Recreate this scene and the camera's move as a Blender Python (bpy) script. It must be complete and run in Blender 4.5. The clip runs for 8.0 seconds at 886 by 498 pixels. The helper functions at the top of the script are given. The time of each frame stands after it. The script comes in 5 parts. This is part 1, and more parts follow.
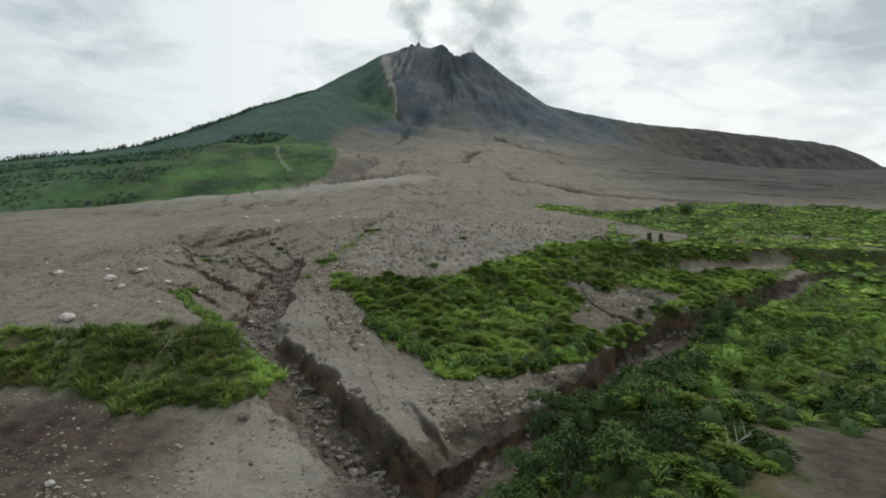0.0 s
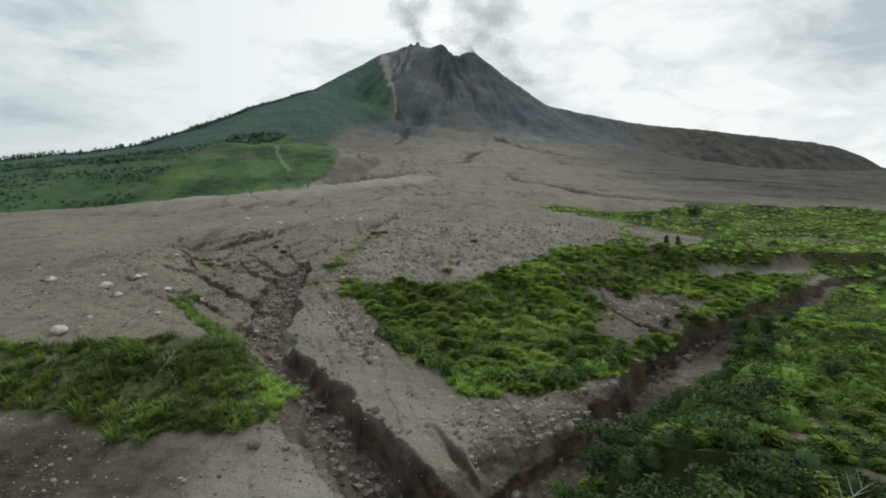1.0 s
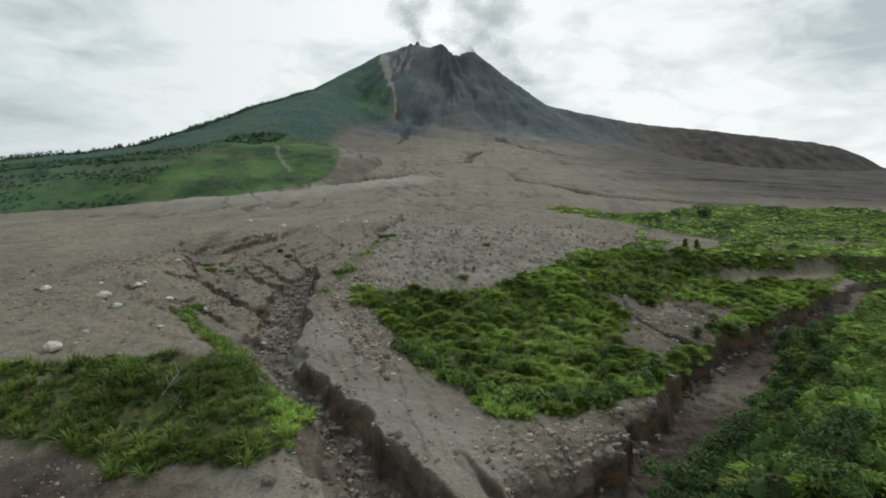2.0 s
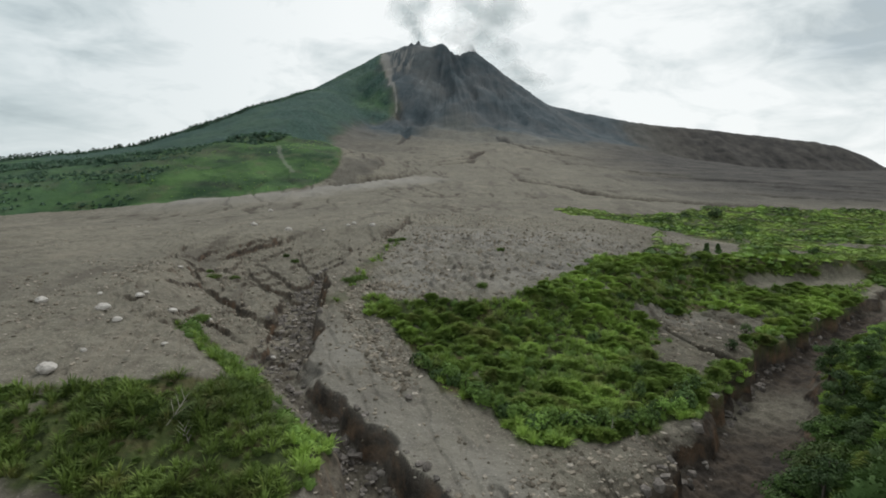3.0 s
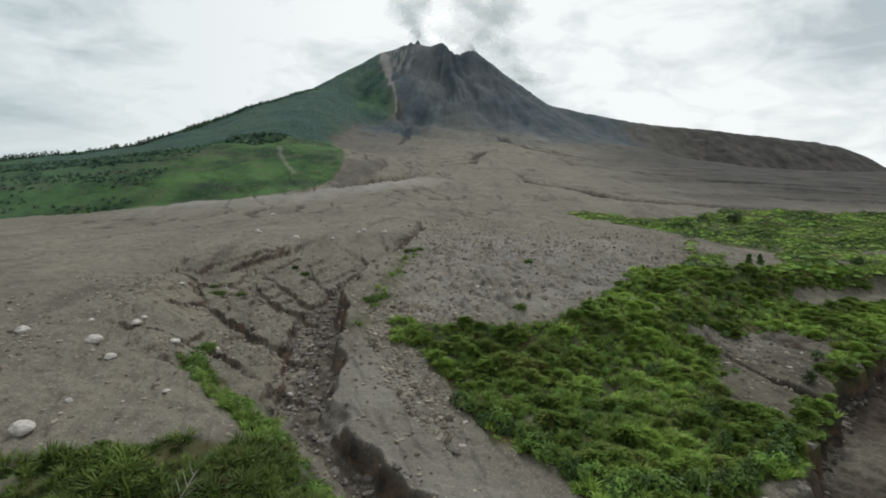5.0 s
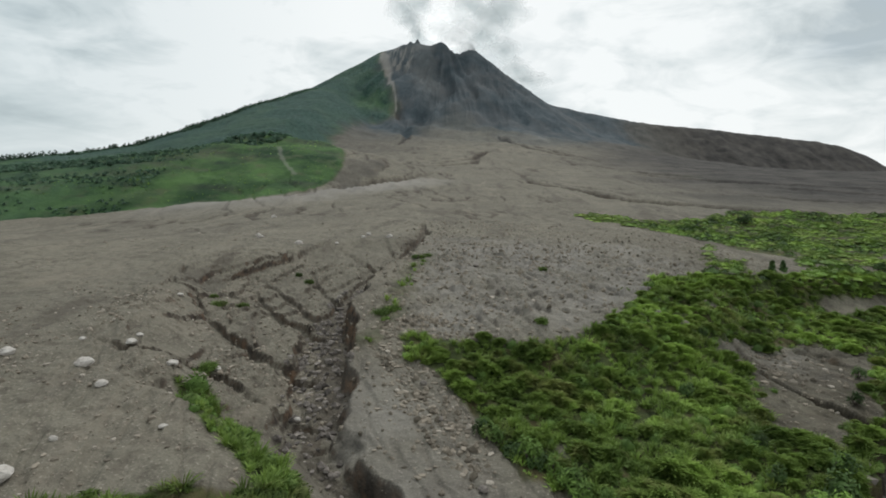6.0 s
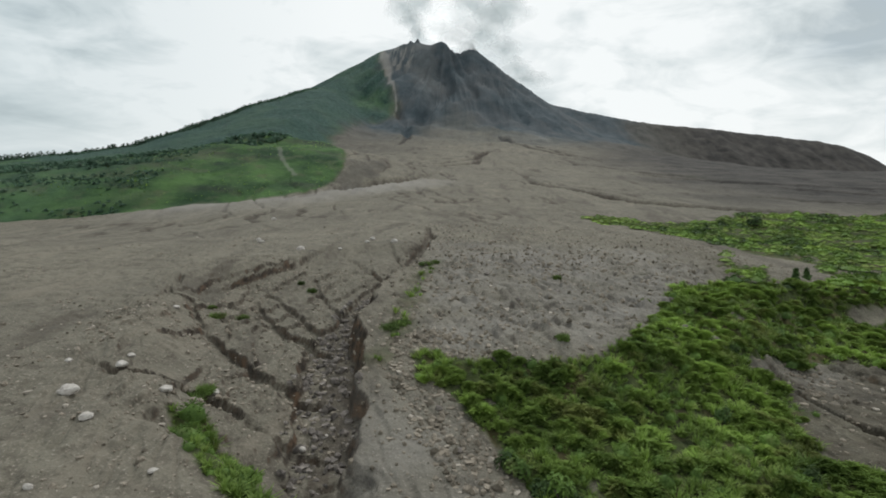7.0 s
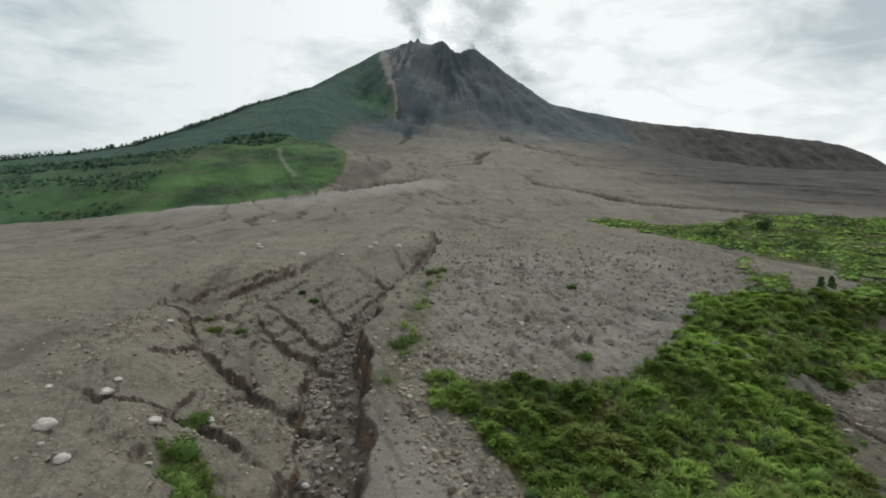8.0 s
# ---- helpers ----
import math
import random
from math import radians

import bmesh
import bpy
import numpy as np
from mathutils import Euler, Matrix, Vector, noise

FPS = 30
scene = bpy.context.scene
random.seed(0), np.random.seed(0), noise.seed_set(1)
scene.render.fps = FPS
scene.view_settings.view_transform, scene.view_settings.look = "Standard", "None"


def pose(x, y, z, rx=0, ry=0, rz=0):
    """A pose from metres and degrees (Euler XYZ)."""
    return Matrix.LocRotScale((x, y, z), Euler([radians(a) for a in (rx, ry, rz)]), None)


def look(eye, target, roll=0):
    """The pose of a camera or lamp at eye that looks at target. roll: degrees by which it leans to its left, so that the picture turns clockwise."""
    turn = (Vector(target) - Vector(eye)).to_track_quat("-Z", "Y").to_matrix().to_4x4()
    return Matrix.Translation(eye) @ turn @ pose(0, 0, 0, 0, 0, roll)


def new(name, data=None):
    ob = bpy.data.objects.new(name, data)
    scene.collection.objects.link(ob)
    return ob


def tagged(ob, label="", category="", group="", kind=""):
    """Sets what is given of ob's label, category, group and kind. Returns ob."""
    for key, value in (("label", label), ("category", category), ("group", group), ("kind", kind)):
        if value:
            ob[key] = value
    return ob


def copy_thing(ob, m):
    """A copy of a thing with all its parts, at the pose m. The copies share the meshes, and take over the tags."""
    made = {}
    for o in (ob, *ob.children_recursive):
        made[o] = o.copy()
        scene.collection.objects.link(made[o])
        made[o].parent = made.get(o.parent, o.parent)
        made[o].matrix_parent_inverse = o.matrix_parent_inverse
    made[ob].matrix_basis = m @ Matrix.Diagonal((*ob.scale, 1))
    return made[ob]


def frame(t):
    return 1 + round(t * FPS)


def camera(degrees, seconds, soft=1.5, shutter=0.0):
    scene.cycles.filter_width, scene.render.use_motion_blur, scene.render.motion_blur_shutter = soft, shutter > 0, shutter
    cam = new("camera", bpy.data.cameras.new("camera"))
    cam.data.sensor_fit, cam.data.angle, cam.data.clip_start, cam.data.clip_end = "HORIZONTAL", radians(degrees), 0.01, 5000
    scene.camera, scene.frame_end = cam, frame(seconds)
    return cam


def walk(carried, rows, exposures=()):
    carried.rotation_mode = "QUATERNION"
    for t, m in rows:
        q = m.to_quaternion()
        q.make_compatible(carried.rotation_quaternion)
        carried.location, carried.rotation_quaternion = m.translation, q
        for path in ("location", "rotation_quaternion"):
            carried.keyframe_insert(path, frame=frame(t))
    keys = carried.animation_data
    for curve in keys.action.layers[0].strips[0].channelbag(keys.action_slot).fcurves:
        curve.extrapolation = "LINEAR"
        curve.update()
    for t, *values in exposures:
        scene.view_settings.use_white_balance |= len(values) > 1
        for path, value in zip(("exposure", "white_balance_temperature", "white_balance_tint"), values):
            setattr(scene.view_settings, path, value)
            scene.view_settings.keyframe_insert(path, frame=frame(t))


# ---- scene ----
cam = camera(76.7, 8.0, soft=1.8)
METRES, EYE, TILT, LEAN, TURN = 78.0, 48.6, 4.0, 0.0, 0.0
ROWS = [
    (0.0, 0.0, 0.0, 0.0, 0.32, -11.64, -1.57),
    (0.5, -0.03, 0.0542, -0.0045, 0.23, -11.63, -1.6),
    (1.0, -0.0638, 0.1135, -0.0076, 0.13, -11.62, -1.65),
    (1.5, -0.095, 0.1676, -0.0095, 0.04, -11.61, -1.68),
    (3.0, -0.19, 0.3335, -0.0094, -0.0, -11.64, -1.64),
    (3.5, -0.2195, 0.3857, -0.0076, -0.02, -11.64, -1.63),
    (4.0, -0.2501, 0.4419, -0.006, -0.1, -11.65, -1.65),
    (4.5, -0.2771, 0.4948, -0.0046, -0.17, -11.63, -1.67),
    (6.0, -0.3534, 0.6657, 0.0067, -0.32, -11.71, -1.64),
    (6.5, -0.3735, 0.7206, 0.0112, -0.36, -11.72, -1.64),
    (7.0, -0.3931, 0.7805, 0.0155, -0.36, -11.75, -1.62),
    (7.5, -0.4107, 0.8366, 0.0188, -0.4, -11.75, -1.6),
    (8.0, -0.4274, 0.8984, 0.0239, -0.4, -11.78, -1.6),
]
walk(cam, [(t, pose(0, 0, EYE, TILT, LEAN, TURN) @ pose(METRES * x, METRES * y, METRES * z, 90 + pitch, roll, yaw)) for t, x, y, z, yaw, pitch, roll in ROWS])

# ---- world and light ----
def link(nt, a, b):
    nt.links.new(a, b)


def node(nt, kind, **values):
    n = nt.nodes.new(kind)
    for key, value in values.items():
        n.inputs[key.replace("_", " ")].default_value = value
    return n


def mixed(nt, fac, a, b, how="MIX"):
    """A colour mix; fac, a and b are sockets, colours or numbers."""
    n = nt.nodes.new("ShaderNodeMix")
    n.data_type, n.blend_type = "RGBA", how
    for slot, value in ((n.inputs[0], fac), (n.inputs[6], a), (n.inputs[7], b)):
        if isinstance(value, bpy.types.NodeSocket):
            nt.links.new(value, slot)
        elif isinstance(value, (int, float)):
            slot.default_value = value
        else:
            slot.default_value = (*value, 1)
    return n.outputs[2]


def ramp(nt, value, *stops):
    """A soft remap of a number: stops of (position, value)."""
    n = nt.nodes.new("ShaderNodeValToRGB")
    el = n.color_ramp.elements
    while len(el) < len(stops):
        el.new(0.5)
    for e, (p, v) in zip(el, stops):
        e.position, e.color = p, (v, v, v, 1) if isinstance(v, (int, float)) else (*v, 1)
    nt.links.new(value, n.inputs[0])
    return n.outputs[0]


def maths(nt, how, a, b=0.0, c=0.0):
    n = nt.nodes.new("ShaderNodeMath")
    n.operation = how
    for slot, value in zip(n.inputs, (a, b, c)):
        if isinstance(value, bpy.types.NodeSocket):
            nt.links.new(value, slot)
        else:
            slot.default_value = value
    return n.outputs[0]


def noisy(nt, vec, scale, detail=4.0, rough=0.55, warp=0.0):
    n = node(nt, "ShaderNodeTexNoise", Scale=scale, Detail=detail, Roughness=rough, Distortion=warp)
    nt.links.new(vec, n.inputs["Vector"])
    return n.outputs["Fac"]


SUN_UP, SUN_ROUND = 52.0, 12.0
sun = new("sun", bpy.data.lights.new("sun", "SUN"))
sun.data.energy, sun.data.angle, sun.data.color = 1.7, radians(11), (0.98, 0.985, 0.965)
sun.matrix_world = look((600, 2400, 3000), (0, 0, 0))

world = bpy.data.worlds.new("overcast_sky")
scene.world = world
world.use_nodes = True
wt = world.node_tree
sky = wt.nodes.new("ShaderNodeTexSky")
sky.sky_type, sky.sun_disc = "NISHITA", False
sky.sun_elevation, sky.sun_rotation = radians(SUN_UP), radians(SUN_ROUND)
sky_dim = mixed(wt, 1.0, sky.outputs[0], (0.1, 0.1, 0.1), "MULTIPLY")
co = wt.nodes.new("ShaderNodeTexCoord").outputs["Generated"]
stretch = node(wt, "ShaderNodeMapping", Scale=(1.0, 1.0, 2.6))
link(wt, co, stretch.inputs["Vector"])
big = noisy(wt, stretch.outputs[0], 2.3, 6, 0.55, 0.4)
fine = noisy(wt, stretch.outputs[0], 7.0, 5, 0.55, 0.6)
lumps = maths(wt, "MULTIPLY_ADD", fine, 0.45, maths(wt, "MULTIPLY", big, 0.68))
cloud = ramp(wt, lumps, (0.40, (0.47, 0.535, 0.555)), (0.50, (0.72, 0.78, 0.79)), (0.60, (0.93, 0.965, 0.965)))
axes = wt.nodes.new("ShaderNodeSeparateXYZ")
link(wt, co, axes.inputs[0])
sunward = ramp(wt, maths(wt, "MULTIPLY_ADD", axes.outputs[0], 0.5, 0.5), (0.12, (0.69, 0.75, 0.775)), (0.42, (1.0, 1.0, 1.0)))
cloud = mixed(wt, 1.0, cloud, sunward, "MULTIPLY")
cover = ramp(wt, big, (0.2, 0.8), (0.4, 0.97))
bg = wt.nodes["Background"]
link(wt, mixed(wt, cover, sky_dim, cloud), bg.inputs["Color"])
bg.inputs["Strength"].default_value = 1.0


# ---- materials ----
def material(name, rough=0.9, spec=0.25):
    m = bpy.data.materials.new(name)
    m.use_nodes = True
    b = m.node_tree.nodes["Principled BSDF"]
    b.inputs["Roughness"].default_value = rough
    b.inputs["Specular IOR Level"].default_value = spec
    return m, m.node_tree, b


def bumped(nt, bsdf, heights):
    """Chains bumps of (height socket, strength, metres)."""
    last = None
    for h, strength, dist in heights:
        n = node(nt, "ShaderNodeBump", Strength=strength, Distance=dist)
        link(nt, h, n.inputs["Height"])
        if last:
            link(nt, last, n.inputs["Normal"])
        last = n.outputs[0]
    link(nt, last, bsdf.inputs["Normal"])


def place(nt):
    return nt.nodes.new("ShaderNodeNewGeometry").outputs["Position"]


# ground: ash, moist gully sides with painted shade, turf, far forest, by cover
ash_ground, nt, bsdf = material("volcanic_ash_ground", 0.95, 0.15)
pos = place(nt)
cov = nt.nodes.new("ShaderNodeAttribute")
cov.attribute_name = "cover"
chan = nt.nodes.new("ShaderNodeSeparateColor")
link(nt, cov.outputs["Color"], chan.inputs[0])
turf, damp_shade, wood = chan.outputs[0], chan.outputs[1], chan.outputs[2]
pale = cov.outputs["Alpha"]
n_huge = noisy(nt, pos, 0.006, 5)
n_big = noisy(nt, pos, 0.035, 6, 0.6)
n_mid = noisy(nt, pos, 0.3, 6, 0.65)
n_fine = noisy(nt, pos, 2.2, 4, 0.7)
ash = mixed(nt, ramp(nt, n_big, (0.35, 0.0), (0.65, 1.0)), (0.133, 0.122, 0.095), (0.181, 0.166, 0.130))
ash = mixed(nt, ramp(nt, n_huge, (0.4, 0.0), (0.62, 0.7)), ash, (0.140, 0.129, 0.103))
ash = mixed(nt, ramp(nt, n_mid, (0.36, 0.8), (0.52, 0.0)), ash, (0.095, 0.083, 0.066))
ash = mixed(nt, ramp(nt, n_fine, (0.57, 0.0), (0.67, 0.9)), ash, (0.30, 0.27, 0.225))
ash = mixed(nt, ramp(nt, n_fine, (0.32, 0.75), (0.45, 0.0)), ash, (0.085, 0.075, 0.06))
layers = node(nt, "ShaderNodeMapping", Scale=(0.45, 0.45, 0.6))
link(nt, pos, layers.inputs["Vector"])
n_lay = noisy(nt, layers.outputs[0], 0.5, 5, 0.6)
flow = node(nt, "ShaderNodeMapping", Scale=(0.045, 0.011, 0.03))
link(nt, pos, flow.inputs["Vector"])
n_flow = noisy(nt, flow.outputs[0], 1.0, 6, 0.65, 0.8)
ash = mixed(nt, ramp(nt, n_flow, (0.35, 0.7), (0.48, 0.0)), ash, (0.085, 0.074, 0.06))
ash = mixed(nt, ramp(nt, n_flow, (0.56, 0.0), (0.70, 0.5)), ash, (0.215, 0.188, 0.148))
# dark brown for moist earth and for shade painted into recesses
dark_earth = mixed(nt, ramp(nt, n_mid, (0.4, 0.0), (0.6, 1.0)), (0.024, 0.019, 0.016), (0.064, 0.049, 0.038))
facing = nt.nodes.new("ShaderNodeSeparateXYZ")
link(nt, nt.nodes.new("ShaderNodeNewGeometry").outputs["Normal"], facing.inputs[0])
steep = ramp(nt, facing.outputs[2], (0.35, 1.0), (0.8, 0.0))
dark_earth = mixed(nt, maths(nt, "MULTIPLY", ramp(nt, n_lay, (0.46, 0.0), (0.64, 0.6)), steep), dark_earth, (0.20, 0.118, 0.068))
ground_col = mixed(nt, damp_shade, ash, dark_earth)
g_a = mixed(nt, ramp(nt, n_mid, (0.35, 0.0), (0.65, 1.0)), (0.026, 0.036, 0.013), (0.066, 0.085, 0.026))
g_a = mixed(nt, ramp(nt, noisy(nt, pos, 0.12, 5, 0.65), (0.50, 0.0), (0.62, 0.85)), g_a, (0.082, 0.068, 0.034))
ground_col = mixed(nt, turf, ground_col, g_a)
cov2 = nt.nodes.new("ShaderNodeAttribute")
cov2.attribute_name = "rock_and_hill"
chan2 = nt.nodes.new("ShaderNodeSeparateColor")
link(nt, cov2.outputs["Color"], chan2.inputs[0])
n_far = noisy(nt, pos, 0.018, 7, 0.65)
h_a = mixed(nt, ramp(nt, n_far, (0.38, 0.0), (0.62, 1.0)), (0.016, 0.042, 0.016), (0.060, 0.118, 0.036))
h_a = mixed(nt, ramp(nt, n_big, (0.54, 0.0), (0.66, 0.5)), h_a, (0.085, 0.088, 0.052))
ground_col = mixed(nt, chan2.outputs[1], ground_col, h_a)
crowns = noisy(nt, pos, 0.11, 5, 0.7)
# the teal in the far forest colour stands for distance haze
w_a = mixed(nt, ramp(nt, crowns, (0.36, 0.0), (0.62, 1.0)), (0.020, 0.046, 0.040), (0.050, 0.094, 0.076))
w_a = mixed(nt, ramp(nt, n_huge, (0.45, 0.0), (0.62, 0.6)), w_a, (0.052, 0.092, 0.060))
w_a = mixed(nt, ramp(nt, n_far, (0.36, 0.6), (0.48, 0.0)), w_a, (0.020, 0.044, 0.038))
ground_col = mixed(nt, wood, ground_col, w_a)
# cone rock, its base colour shifted to blue to imitate haze
hazed_slate = mixed(nt, ramp(nt, n_far, (0.36, 0.0), (0.64, 1.0)), (0.034, 0.049, 0.057), (0.070, 0.086, 0.096))
hazed_slate = mixed(nt, ramp(nt, noisy(nt, pos, 0.006, 5, 0.6), (0.46, 0.0), (0.62, 0.6)), hazed_slate, (0.076, 0.080, 0.082))
ground_col = mixed(nt, chan2.outputs[0], ground_col, hazed_slate)
old_lava = mixed(nt, ramp(nt, n_far, (0.36, 0.0), (0.64, 1.0)), (0.024, 0.023, 0.022), (0.066, 0.060, 0.054))
ground_col = mixed(nt, chan2.outputs[2], ground_col, old_lava)
ground_col = mixed(nt, pale, ground_col, mixed(nt, n_far, (0.17, 0.158, 0.140), (0.34, 0.325, 0.30)))
link(nt, ground_col, bsdf.inputs["Base Color"])
bumped(nt, bsdf, [(maths(nt, "MULTIPLY", crowns, wood), 1.0, 5.0), (noisy(nt, pos, 0.12, 5, 0.6), 0.7, 1.5), (n_mid, 1.0, 0.8), (n_fine, 1.0, 0.22)])


def rock_material(name, dark, light, spots):
    m, nt, bsdf = material(name, 0.9, 0.2)
    co = nt.nodes.new("ShaderNodeTexCoord").outputs["Object"]
    rnd = nt.nodes.new("ShaderNodeObjectInfo").outputs["Random"]
    isl = nt.nodes.new("ShaderNodeNewGeometry").outputs["Random Per Island"]
    n1, n2 = noisy(nt, co, 0.9, 5, 0.6), noisy(nt, co, 5.0, 4, 0.7)
    col = mixed(nt, ramp(nt, n1, (0.35, 0.0), (0.65, 1.0)), dark, light)
    col = mixed(nt, ramp(nt, n2, (0.55, 0.0), (0.7, 0.7)), col, spots)
    col = mixed(nt, maths(nt, "MULTIPLY", rnd, 0.35), col, dark)
    col = mixed(nt, ramp(nt, isl, (0.0, 0.85), (0.55, 0.0)), col, tuple(c * 0.45 for c in dark))
    col = mixed(nt, ramp(nt, isl, (0.86, 0.0), (1.0, 0.7)), col, spots)
    link(nt, col, bsdf.inputs["Base Color"])
    bumped(nt, bsdf, [(n1, 0.6, 0.4), (n2, 0.6, 0.08)])
    return m


pale_rock = rock_material("pale_boulder_rock", (0.33, 0.30, 0.27), (0.56, 0.53, 0.49), (0.25, 0.22, 0.2))
grey_rock = rock_material("grey_lava_rock", (0.09, 0.08, 0.072), (0.25, 0.22, 0.195), (0.34, 0.31, 0.28))
ash_stone = rock_material("ash_dusted_stone", (0.16, 0.136, 0.104), (0.30, 0.26, 0.208), (0.40, 0.36, 0.31))


def leaf_material(name, dark, light, dry, through_light=0.25):
    m, nt, bsdf = material(name, 0.7, 0.2)
    isl = nt.nodes.new("ShaderNodeNewGeometry").outputs["Random Per Island"]
    pos = place(nt)
    fine = noisy(nt, pos, 2.6, 3, 0.7)
    col = mixed(nt, isl, mixed(nt, 0.7, dark, light), light)
    col = mixed(nt, ramp(nt, fine, (0.34, 0.35), (0.56, 0.0)), col, dark)
    col = mixed(nt, ramp(nt, noisy(nt, pos, 0.33, 3, 0.6), (0.34, 0.35), (0.5, 0.0)), col, dark)
    patch = noisy(nt, pos, 0.055, 5, 0.6)
    col = mixed(nt, ramp(nt, patch, (0.36, 0.6), (0.48, 0.0)), col, dark)
    col = mixed(nt, ramp(nt, patch, (0.50, 0.0), (0.60, 0.85)), col, tuple(c * 1.45 for c in light))
    col = mixed(nt, ramp(nt, noisy(nt, pos, 0.13, 5, 0.65), (0.54, 0.0), (0.66, 0.5)), col, dry)
    link(nt, col, bsdf.inputs["Base Color"])
    bumped(nt, bsdf, [(fine, 0.6, 0.3)])
    tr = nt.nodes.new("ShaderNodeBsdfTranslucent")
    link(nt, col, tr.inputs["Color"])
    ms = node(nt, "ShaderNodeMixShader", Fac=through_light)
    link(nt, bsdf.outputs[0], ms.inputs[1])
    link(nt, tr.outputs[0], ms.inputs[2])
    link(nt, ms.outputs[0], nt.nodes["Material Output"].inputs["Surface"])
    return m


grass_leaf = leaf_material("tall_grass_leaf", (0.054, 0.098, 0.024), (0.224, 0.330, 0.068), (0.26, 0.245, 0.095))
shrub_leaf = leaf_material("shrub_leaf", (0.032, 0.068, 0.019), (0.160, 0.262, 0.055), (0.19, 0.18, 0.075))
canyon_leaf = leaf_material("canyon_bank_leaf", (0.016, 0.038, 0.012), (0.088, 0.150, 0.036), (0.10, 0.11, 0.045))
tuft_leaf = leaf_material("sparse_tuft_leaf", (0.030, 0.056, 0.016), (0.115, 0.175, 0.045), (0.15, 0.13, 0.07))
bank_leaf = leaf_material("dry_bank_grass_leaf", (0.034, 0.056, 0.015), (0.142, 0.205, 0.044), (0.18, 0.125, 0.06))
bank_shrub_leaf = leaf_material("bank_shrub_leaf", (0.018, 0.040, 0.012), (0.100, 0.155, 0.034), (0.13, 0.10, 0.045))
dark_leaf = leaf_material("dark_tree_leaf", (0.016, 0.036, 0.012), (0.06, 0.105, 0.03), (0.06, 0.085, 0.03), 0.2)
# far leaves: haze tint mixed into the leaf colour
hazed_forest_leaf = leaf_material("hazed_far_forest_leaf", (0.036, 0.074, 0.052), (0.076, 0.132, 0.086), (0.07, 0.105, 0.066), 0.4)
bark, nt, bsdf = material("grey_brown_bark", 0.9)
link(nt, mixed(nt, noisy(nt, place(nt), 3.0), (0.05, 0.04, 0.032), (0.13, 0.11, 0.09)), bsdf.inputs["Base Color"])
dead_wood, nt, bsdf = material("bleached_dead_wood", 0.85)
link(nt, mixed(nt, noisy(nt, place(nt), 3.0), (0.22, 0.2, 0.17), (0.42, 0.39, 0.34)), bsdf.inputs["Base Color"])


# ---- the lie of the land ----
def hashed(ix, iy, seed):
    h = (ix.astype(np.int64) * 374761393 + iy.astype(np.int64) * 668265263 + seed * 2147483647) & 0xFFFFFFFF
    h = ((h ^ (h >> 13)) * 1274126177) & 0xFFFFFFFF
    return ((h ^ (h >> 16)) & 0xFFFF) / 65535.0


def wave(x, y, seed=0):
    """Smooth gradient noise, about -1 to 1, one cell a metre."""
    ix, iy = np.floor(x), np.floor(y)
    fx, fy = x - ix, y - iy
    u, v = fx * fx * fx * (fx * (6 * fx - 15) + 10), fy * fy * fy * (fy * (6 * fy - 15) + 10)

    def corner(a, b):
        g = hashed(ix + a, iy + b, seed) * (2 * np.pi)
        return np.cos(g) * (fx - a) + np.sin(g) * (fy - b)

    low = corner(0, 0) * (1 - u) + corner(1, 0) * u
    return 1.5 * (low * (1 - v) + (corner(0, 1) * (1 - u) + corner(1, 1) * u) * v)


def fbm(x, y, size, octaves=4, seed=0):
    z, amp = 0.0, 1.0
    x, y = x / size, y / size
    for k in range(octaves):
        z = z + amp * wave(x, y, seed + k)
        x, y = 2.03 * (0.8 * x - 0.6 * y) + 5.3, 2.03 * (0.6 * x + 0.8 * y) - 3.7
        amp *= 0.5
    return z / 1.5


def sstep(a, b, v):
    t = np.clip((v - a) / (b - a), 0, 1)
    return t * t * (3 - 2 * t)


def prof(v, pts):
    xs, zs = zip(*pts)
    w = 0.04 * np.abs(v) + 3.0
    return sum(np.interp(v + k * w, xs, zs) for k in (-1, -0.5, 0, 0.5, 1)) / 5


FAR = ((350, 22), (480, 23.5), (625, 28.5), (890, 45), (1000, 56), (1350, 74), (5000, 80))
CENTRE = ((-400, -10), (0, 3), (60, 4.5), (88, 5.5), (120, 7.4), (134, 8), (147, 9.6), (158, 11.6), (168, 14.3), (176, 16.6), (188, 18.2), (200, 18.6), (240, 20.9), (300, 22)) + FAR
LEFT = ((-400, -10), (0, 3), (70, 6), (84, 8), (100, 15), (112, 17.2), (145, 19), (205, 20.3), (290, 22)) + FAR
RIGHT = ((-400, 25), (0, 25), (48, 23.5), (60, 22), (80, 19.5), (114, 16.5), (160, 14), (220, 14.5), (300, 20.5)) + FAR
LOW = ((-400, -10), (0, 3), (88, 5), (120, 6.5), (140, 8.5), (160, 9.3), (196, 10.5), (234, 12.5), (258, 17), (300, 21.5), (5000, 200))
